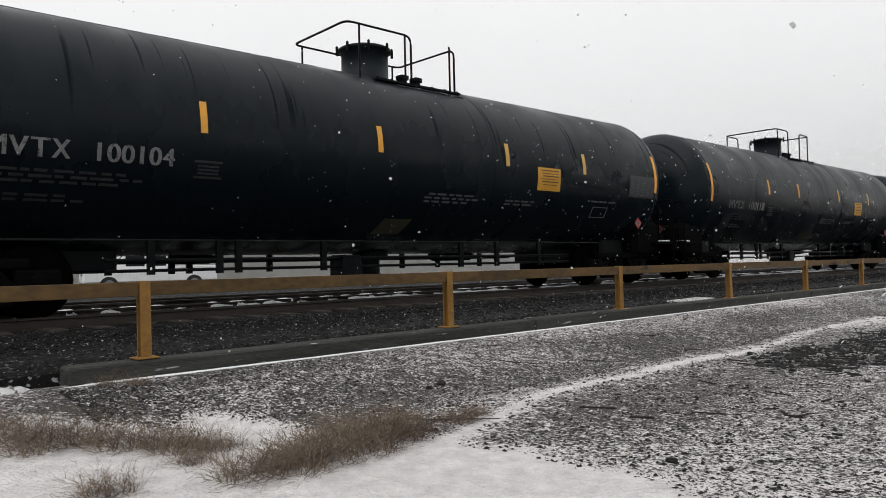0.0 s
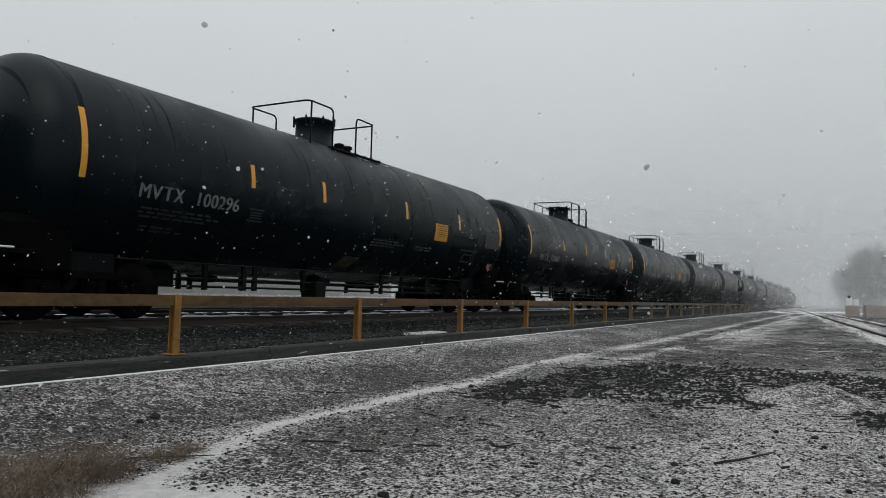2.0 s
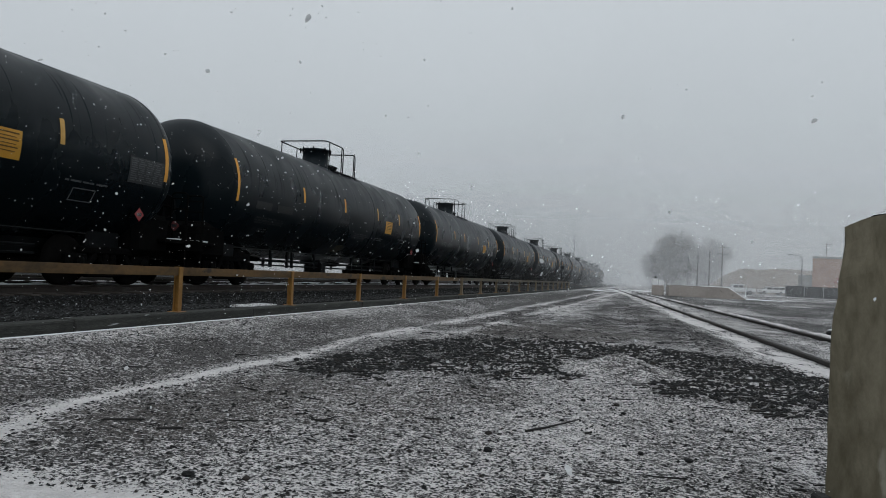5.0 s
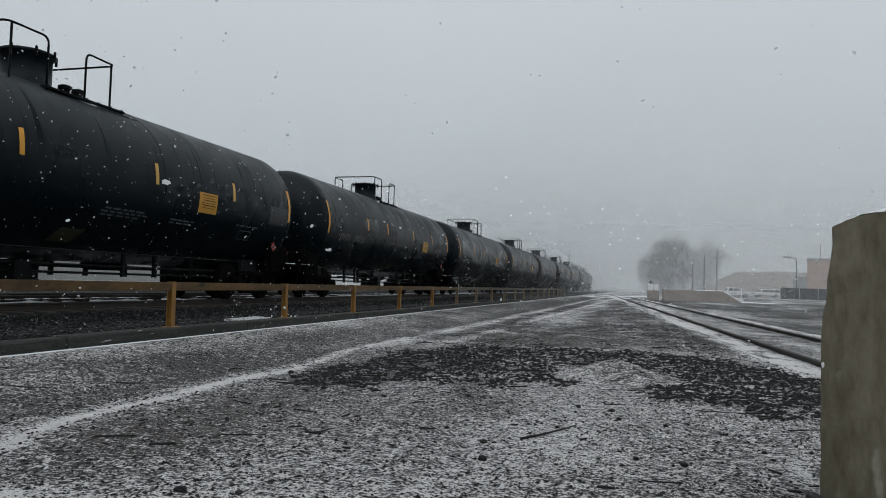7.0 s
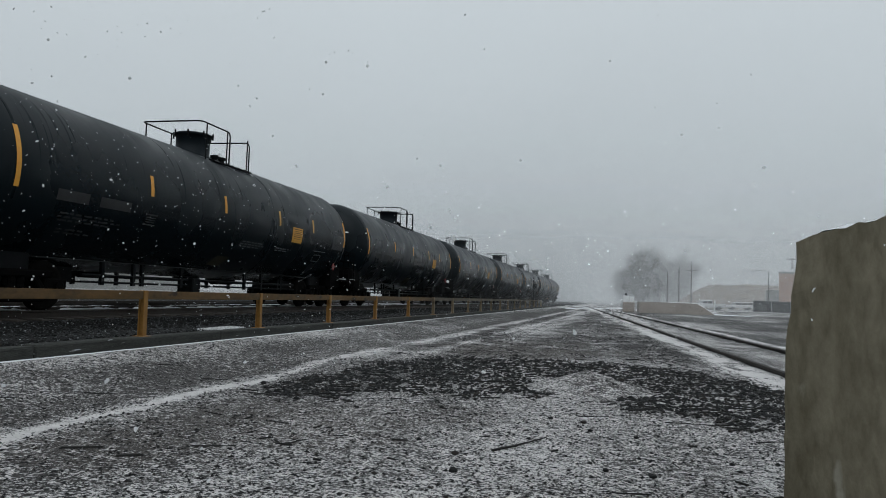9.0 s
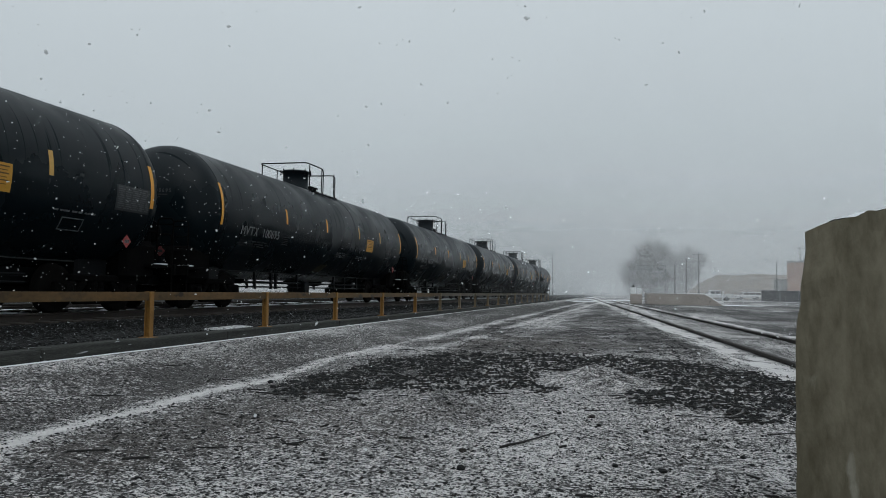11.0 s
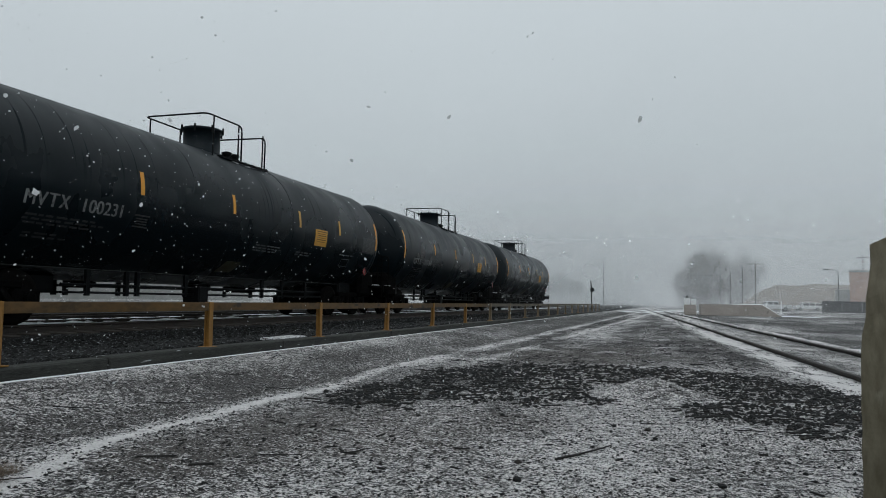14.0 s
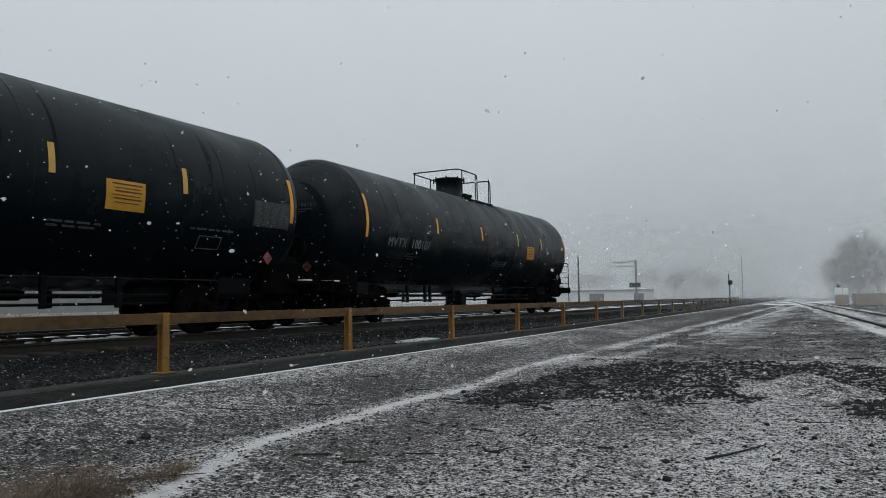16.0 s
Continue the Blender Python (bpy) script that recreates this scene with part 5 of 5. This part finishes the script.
def bare_tree(seed, h):
    """Trunk, and a crown of limbs that fork down to twigs."""
    rnd = random.Random(seed)
    parts = {"trunk": ([], []), "crown": ([], [])}

    def limb(key, p, q, r0, r1, seg):
        v, f = parts[key]
        d = (q - p).normalized()
        u = d.orthogonal().normalized()
        w = d.cross(u)
        k = len(v)
        for c, r in ((p, r0), (q, r1)):
            for i in range(seg):
                a = 2 * math.pi * i / seg
                v.append(tuple(c + r * (math.cos(a) * u + math.sin(a) * w)))
        for i in range(seg):
            j = (i + 1) % seg
            f.append((k + i, k + j, k + seg + j, k + seg + i))

    def grow(p, d, ln, r, depth):
        q = p + d * ln
        limb("trunk" if depth > 5 else "crown", p, q, r, r * 0.72, 6 if depth > 5 else 3)
        if depth == 0:
            return
        for i in range(3 if depth > 1 else 5):
            nd = (d + Vector((rnd.gauss(0, 0.33), rnd.gauss(0, 0.33), rnd.gauss(0.16, 0.2)))).normalized()
            grow(q if rnd.random() < 0.75 else p.lerp(q, rnd.uniform(0.5, 0.95)), nd, ln * rnd.uniform(0.68, 1.0), max(0.011, r * 0.55), depth - 1)

    for _ in range(5):
        lean = Vector((rnd.gauss(0, 0.22), rnd.gauss(0, 0.22), 1)).normalized()
        grow(Vector((rnd.gauss(0, 0.25), rnd.gauss(0, 0.25), -0.2)), lean, h * 0.17, h * 0.012, 6)
    t = thing("tree", "bare leafless tree with a dense twiggy crown", "tree", "bare trees in the fog")
    for key, (v, f) in parts.items():
        me = bpy.data.meshes.new(key)
        me.from_pydata(v, [], f)
        me.materials.append(BARK)
        ob = new(key, me)
        ob.parent = t
    return t


TREES = [bare_tree(3, 11.5), bare_tree(8, 10.5)]
TREE_SCALE = 1.35
PLACES = [(0.047, 238, 1.42), (0.090, 244, 1.38), (0.056, 250, 1.25), (0.036, 236, 1.1), (0.025, 242, 0.95), (0.064, 240, 1.05), (0.075, 246, 0.95), (0.017, 240, 0.72), (0.031, 236, 0.7), (0.041, 234, 0.7), (0.068, 236, 0.7), (0.052, 234, 0.6), (0.094, 240, 0.85), (0.082, 238, 0.6),
          (-0.28, 300, 0.9), (-0.25, 310, 1.1), (-0.2, 305, 1.0), (-0.17, 300, 0.9), (-0.14, 310, 1.0), (-0.155, 315, 1.1), (-0.12, 305, 0.8), (-0.3, 310, 1.1)]
for i, (ratio, d, s) in enumerate(PLACES):
    m = Matrix.Translation((*at(ratio, d), 0)) @ Matrix.Rotation(i * 1.9, 4, "Z")
    ob = TREES[i] if i < 2 else copy_thing(TREES[i % 2], m)
    ob.matrix_basis = m @ Matrix.Diagonal((s * TREE_SCALE, s * TREE_SCALE, s * TREE_SCALE, 1))


def make_hill():
    bm = bmesh.new()
    rows = []
    for j in range(9):
        row = []
        for i in range(60):
            x = -320 + i * 12
            side = smooth(15, 70, x) * 9.5 + smooth(-60, -160, x) * 9 + 1.5 * smooth(60, 160, x)
            z = side * (j / 8) ** 0.7 * (1 + 0.2 * noise.noise((x * 0.02, 1, 1))) + 0.6 * noise.noise((x * 0.06, j * 0.5, 2)) * (j > 1)
            row.append(bm.verts.new((x, 250 + j * 16 - 0.15 * max(0, x), z - 0.3)))
        rows.append(row)
    for a, c in zip(rows, rows[1:]):
        for i in range(59):
            bm.faces.new((a[i], a[i + 1], c[i + 1], c[i]))
    tagged(part("hill", bm, HILLMAT, smooth=True), "low brown hillside lost in fog", "hill", kind="structure")


make_hill()


def window(parent, x0, x1, y, z0, z1):
    w = part("window", boxed(x0, x1, y - 0.03, y + 0.05, z0, z1), GLASSDARK, parent)
    part("frame", boxed(x0 - 0.08, x1 + 0.08, y - 0.06, y + 0.04, z0 - 0.08, z0), GREYMETAL, w)


def stucco_building():
    x, y = at(0.2138, 150)
    b = thing("building", "peach stucco flat-roofed commercial building", "building", at=pose(x, y, 0, 0, 0, -12.5))
    part("wall", boxed(0, 26, 0, 22, 0, 7.4, bevel=0.04), STUCCO, b)
    part("parapet", boxed(-0.12, 26.12, -0.12, 22.12, 7.4, 7.75, bevel=0.03), WHITEWALL, b)
    mark = part("wall_emblem", boxed(4.0, 5.5, -0.04, 0.0, 3.1, 3.8, bevel=0.02), RED, b)
    part("emblem_bar", boxed(3.6, 6.0, -0.05, 0.0, 2.9, 3.1), RED, mark)
    part("lean_to", boxed(-2.4, 0, 1, 9, 0, 4.2, bevel=0.04), WHITEWALL, b)
    for k in range(3):
        window(b, 12 + 4 * k, 14 + 4 * k, 0, 3.2, 5.0)


stucco_building()


def embankment():
    """A dry brown slope behind the parked cars."""
    bm = bmesh.new()
    rows = []
    for j in range(10):
        row = []
        for i in range(50):
            u = i / 49
            x, y = at(0.07 + 0.22 * u, 188 + 4 * j)
            h = 6.6 * smooth(0.0, 0.3, u) + 1.2 * u + 0.9 * noise.noise((u * 9, 2, 2)) + 0.4 * noise.noise((u * 31, 7, 2))
            row.append(bm.verts.new((x, y, h * smooth(0, 9, j) + 0.35 * noise.noise((u * 40, j * 0.7, 5)) * (j > 0) - 0.1)))
        rows.append(row)
    for a, c in zip(rows, rows[1:]):
        for i in range(49):
            bm.faces.new((a[i], a[i + 1], c[i + 1], c[i]))
    tagged(part("embankment", bm, DRYBANK, smooth=True), "dry brown grassy slope behind parked cars", "embankment", kind="structure")


DRYBANK = surf("dry_grass_slope", (0.12, 0.092, 0.07), (0.23, 0.185, 0.148), 0.4, 0.95, 0, 0.3)
embankment()

x, y = at(0.183, 118)
fence = thing("screen_fence", "dark screened chain-link fence along the road", "fence", at=pose(x, y, 0))
for k in range(12):
    part("screen", boxed(k * 2.6 + 0.04, k * 2.6 + 2.56, -0.02, 0.02, 0.08, 1.75), DARKWALL, fence)
    part("post", bar([(k * 2.6, 0, 0), (k * 2.6, 0, 1.85)], 0.04, 8), GREYMETAL, fence)


def low_building(x0, x1, y0, y1, h, label, skin):
    b = thing("shed", label, "shed", at=pose(x0, y0, 0))
    part("wall", boxed(0, x1 - x0, 0, y1 - y0, 0, h), skin, b)
    part("roof", boxed(-0.3, x1 - x0 + 0.3, -0.3, y1 - y0 + 0.3, h, h + 0.18, bevel=0.03), SNOW, b)
    part("door", boxed((x1 - x0) * 0.4, (x1 - x0) * 0.4 + 2.6, -0.05, 0.02, 0, h * 0.75), GREYMETAL, b)


low_building(-37, -21, 122, 130, 2.2, "long low white shed beyond the crossing", CARWHITE)
low_building(-82, -66, -60, 110, 5.2, "long pale metal shed behind the train", WHITEWALL)


def vehicle(x, y, turn, kind, label):
    """A parked pickup or estate car: body, cabin, glass, wheels."""
    c = thing("pickup_truck" if kind == "pickup" else "estate_car", label, "pickup" if kind == "pickup" else "car", "parked vehicles", at=pose(x, y, 0, 0, 0, turn))
    bm = bmesh.new()
    box(bm, -2.7, 2.7, -0.95, 0.95, 0.42, 1.02, 0.09)
    if kind == "pickup":
        box(bm, 0.55, 2.68, -0.94, -0.84, 1.0, 1.12, 0.02)
        box(bm, 0.55, 2.68, 0.84, 0.94, 1.0, 1.12, 0.02)
    part("body", bm, CARWHITE, c)
    x0, x1 = (-1.15, 0.6) if kind == "pickup" else (-1.2, 2.55)
    bm = bmesh.new()
    lo = [(x0 - 0.5, -0.9), (x1 + 0.12, -0.9), (x1 + 0.12, 0.9), (x0 - 0.5, 0.9)]
    hi = [(x0 + 0.15, -0.76), (x1, -0.76), (x1, 0.76), (x0 + 0.15, 0.76)]
    a = [bm.verts.new((*p, 1.0)) for p in lo]
    t = [bm.verts.new((*p, 1.72)) for p in hi]
    for i in range(4):
        bm.faces.new((a[i], a[(i + 1) % 4], t[(i + 1) % 4], t[i]))
    bm.faces.new(t)
    bm.faces.new(a[::-1])
    cab = part("cabin", bm, CARWHITE, c)
    n = 2 if kind == "pickup" else 3
    for s in (-1, 1):
        for k in range(n):
            u0, u1 = x0 + 0.1 + k * (x1 - x0) / n, x0 + 0.02 + (k + 1) * (x1 - x0) / n
            part("side_window", boxed(u0, u1 - 0.06, min(s * 0.80, s * 0.875), max(s * 0.80, s * 0.875), 1.12, 1.58), GLASSDARK, cab)
    part("windscreen", boxed(-0.02, 0.02, -0.7, 0.7, -0.33, 0.33, m=Matrix.Translation((x0 - 0.2, 0, 1.36)) @ Matrix.Rotation(0.72, 4, "Y")), GLASSDARK, cab)
    for sx in (-1.7, 1.7):
        for s in (-1, 1):
            w = part("wheel", lathe([(0.2, s * 0.74), (0.35, s * 0.75), (0.37, s * 0.8), (0.37, s * 0.92), (0.34, s * 0.97), (0.2, s * 0.97)], "y", 20, (sx, 0, 0.37)), RUBBER, c)
            part("rim", lathe([(0.05, s * 0.96), (0.2, s * 0.975), (0.21, s * 0.98)], "y", 14, (sx, 0, 0.37)), GREYMETAL, w)
    for s in (-1, 1):
        part("headlight", boxed(-2.73, -2.66, s * 0.72 - 0.16, s * 0.72 + 0.16, 0.75, 0.92, bevel=0.02), GREYMETAL, c)


x, y = at(0.1275, 134)
vehicle(x, y, 8, "pickup", "white pickup parked behind the concrete ramp")
x, y = at(0.1665, 168)
vehicle(x, y, 10, "estate", "white estate car parked before a dark fence")
vehicle(-27.0, 7.4, 78, "pickup", "white pickup parked beyond the tracks")


def ramp():
    """A concrete loading ramp, its top covered with snow, with a white box on its end."""
    x, y = at(0.0405, 64)
    r = thing("loading_ramp", "concrete loading ramp with snow on its top", "loading ramp", at=pose(x, y, 0))
    bm = bmesh.new()
    prof = [(0.1, 0), (0.1, 0.92), (4.75, 0.92), (5.2, 0.66), (5.85, 0.22), (6.25, 0.0)]
    a = [bm.verts.new((px, 0, pz)) for px, pz in prof]
    c = [bm.verts.new((px, 5.0, pz)) for px, pz in prof]
    n = len(prof)
    for i in range(n):
        bm.faces.new((a[i], a[(i + 1) % n], c[(i + 1) % n], c[i]))
    bm.faces.new(a)
    bm.faces.new(c[::-1])
    bmesh.ops.recalc_face_normals(bm, faces=bm.faces[:])
    part("slab", bm, PALECON, r)
    bm = bmesh.new()
    top = [(2.6, 0.925), (4.75, 0.925), (5.2, 0.665), (5.85, 0.225), (6.25, 0.005), (9.6, 0.0)]
    lift = [0.02, 0.05, 0.07, 0.07, 0.05, 0.0]
    a = [bm.verts.new((px, 0.15, pz)) for px, pz in top]
    c = [bm.verts.new((px, 0.5, pz + k)) for (px, pz), k in zip(top, lift)]
    d = [bm.verts.new((px, 4.9, pz + k)) for (px, pz), k in zip(top, lift)]
    for p, q in ((a, c), (c, d)):
        for i in range(len(top) - 1):
            bm.faces.new((p[i], p[i + 1], q[i + 1], q[i]))
    bmesh.ops.recalc_face_normals(bm, faces=bm.faces[:])
    part("snow_cover", bm, SNOW, r, "smooth snow on the ramp", True)
    b = thing("block", "dark concrete block at the ramp's end", "concrete block", at=pose(x - 1.15, y - 0.4, 0))
    part("base", boxed(-0.12, 0.85, 0, 1.2, 0, 0.85, bevel=0.05), PALECON, b)
    q = thing("equipment_box", "two white equipment boxes on a concrete block", "equipment box", at=pose(x - 1.15, y - 0.2, 0.85))
    part("case", boxed(-0.1, 0.36, 0, 0.6, 0, 0.55, bevel=0.03), CARWHITE, q)
    part("case", boxed(0.42, 0.8, 0.1, 0.6, 0, 0.48, bevel=0.03), CARWHITE, q)
    part("lamp", lathe([(0.05, 0.55), (0.09, 0.6), (0.08, 0.75), (0.02, 0.8)], "z", 10, (0.15, 0.3, 0)), BLACK, q)
    part("mast", bar([(0.15, 0.3, 0.5), (0.15, 0.3, 0.7)], 0.03, 6), BLACK, q)


ramp()


x, y = at(0.1365, 84)
marker = thing("marker_post", "thin white marker post on a round foot", "marker post", at=pose(x, y, 0))
part("pole", bar([(0, 0, 0.05), (0.02, 0, 1.35)], 0.05, 8), CARWHITE, marker)
part("foot", lathe([(0.02, 0), (0.28, 0), (0.28, 0.05), (0.08, 0.1), (0.02, 0.11)], "z", 16), CARWHITE, marker)


def gantry():
    x, y = at(0.047, 140)
    g = thing("sign_gantry", "pale horizontal sign gantry before bare trees", "gantry", at=pose(x, y, 0))
    for z in (5.4, 6.2):
        part("beam", boxed(-2.6, 2.6, -0.06, 0.06, z - 0.08, z + 0.08), LAMPSTEEL, g)
    for k in range(6):
        part("brace", bar([(-2.5 + k, 0, 5.4), (-2.0 + k * 0.9, 0, 6.2)], 0.04, 6), LAMPSTEEL, g)
    part("leg", bar([(2.6, 0, 0), (2.6, 0, 6.3)], 0.07, 8), LAMPSTEEL, g)


gantry()

# ---- falling snow: rigid drifts of flakes ----
FLURRIES = []
for j, (vx, vy, vz, n) in enumerate(((-0.5, -0.3, -1.25, 1100), (0.25, -0.6, -1.0, 1000), (-0.9, 0.2, -1.5, 900), (-0.2, -0.9, -1.15, 700))):
    rnd = random.Random(40 + j)
    spots = []
    for _ in range(n * 6):
        p = (rnd.uniform(-6, 7.5) - vx * 8 + rnd.uniform(-8, 8) * abs(vx), rnd.uniform(-4, 10) - vy * 8 + rnd.uniform(-8, 8) * abs(vy), rnd.uniform(0, 5.5 - vz * 16), rnd.choice((0.003, 0.004, 0.005, 0.006, 0.007, 0.009)))
        if min(math.dist((p[0] + vx * t, p[1] + vy * t, p[2] + vz * t), (5.05, -4.5, 0.85)) for t in np.arange(0, 16.2, 0.4)) > 1.7:
            spots.append(p)
    v, f = [], []
    for x, y, z, r in spots:
        for _ in range(2):
            el = rnd.uniform(0.5, 1.7)
            u = Vector((rnd.gauss(0, 1), rnd.gauss(0, 1), rnd.gauss(0, 1))).normalized()
            w = u.orthogonal().normalized()
            k = len(v)
            for a in range(6):
                q = r * rnd.uniform(0.6, 1.25)
                v.append(tuple(Vector((x, y, z)) + q * math.cos(a * 1.047) * el * u + q * math.sin(a * 1.047) * w))
            f.append(tuple(range(k, k + 6)))
    me = bpy.data.meshes.new("falling_snow")
    me.from_pydata(v, [], f)
    me.materials.append(FLAKE)
    ob = new("falling_snow", me)
    tagged(ob, "loose white snowflakes drifting down through the air", "snowfall", kind="stuff")
    FLURRIES.append((ob, vx, vy, vz))



# how far the train is ahead of a steady pace, second by second; it slows at the end
LEAD = ((0, 0.0), (2.5, -0.04), (4, -0.13), (5.5, 0.12), (7, 0.33), (9, 0.27), (11, 0.2), (13, 0.24), (14, 0.19), (15, -0.08), (16, -0.35))


def travel(t):
    """How far the train has rolled at t seconds."""
    return 14.5 * t - 0.0015 * t * t + float(np.interp(t, [k for k, _ in LEAD], [v for _, v in LEAD]))


def motions():
    times = [i / 30 for i in range(3)] + [i * 0.5 for i in range(1, 32)] + [16 - i / 30 for i in (2, 1, 0)]
    for c, k in CARS:
        rows = []
        for t in times:
            y = 3.5 + 17.5 * k - travel(t)
            rows.append((t, pose(track_x(y), y, RAIL_Z, 0, 0, -math.degrees(math.atan(LEAN)))))
        walk(c, rows)
    turns = [(i / 30, math.degrees(travel(i / 30) / 0.457)) for i in range(481)]
    for w, ay in WHEELS:
        walk(w, [(t, pose(0, ay, 0.457, a, 0, 0)) for t, a in turns])
    for ob, vx, vy, vz in FLURRIES:
        walk(ob, [(t, pose(vx * t, vy * t, vz * t)) for t in times])


motions()
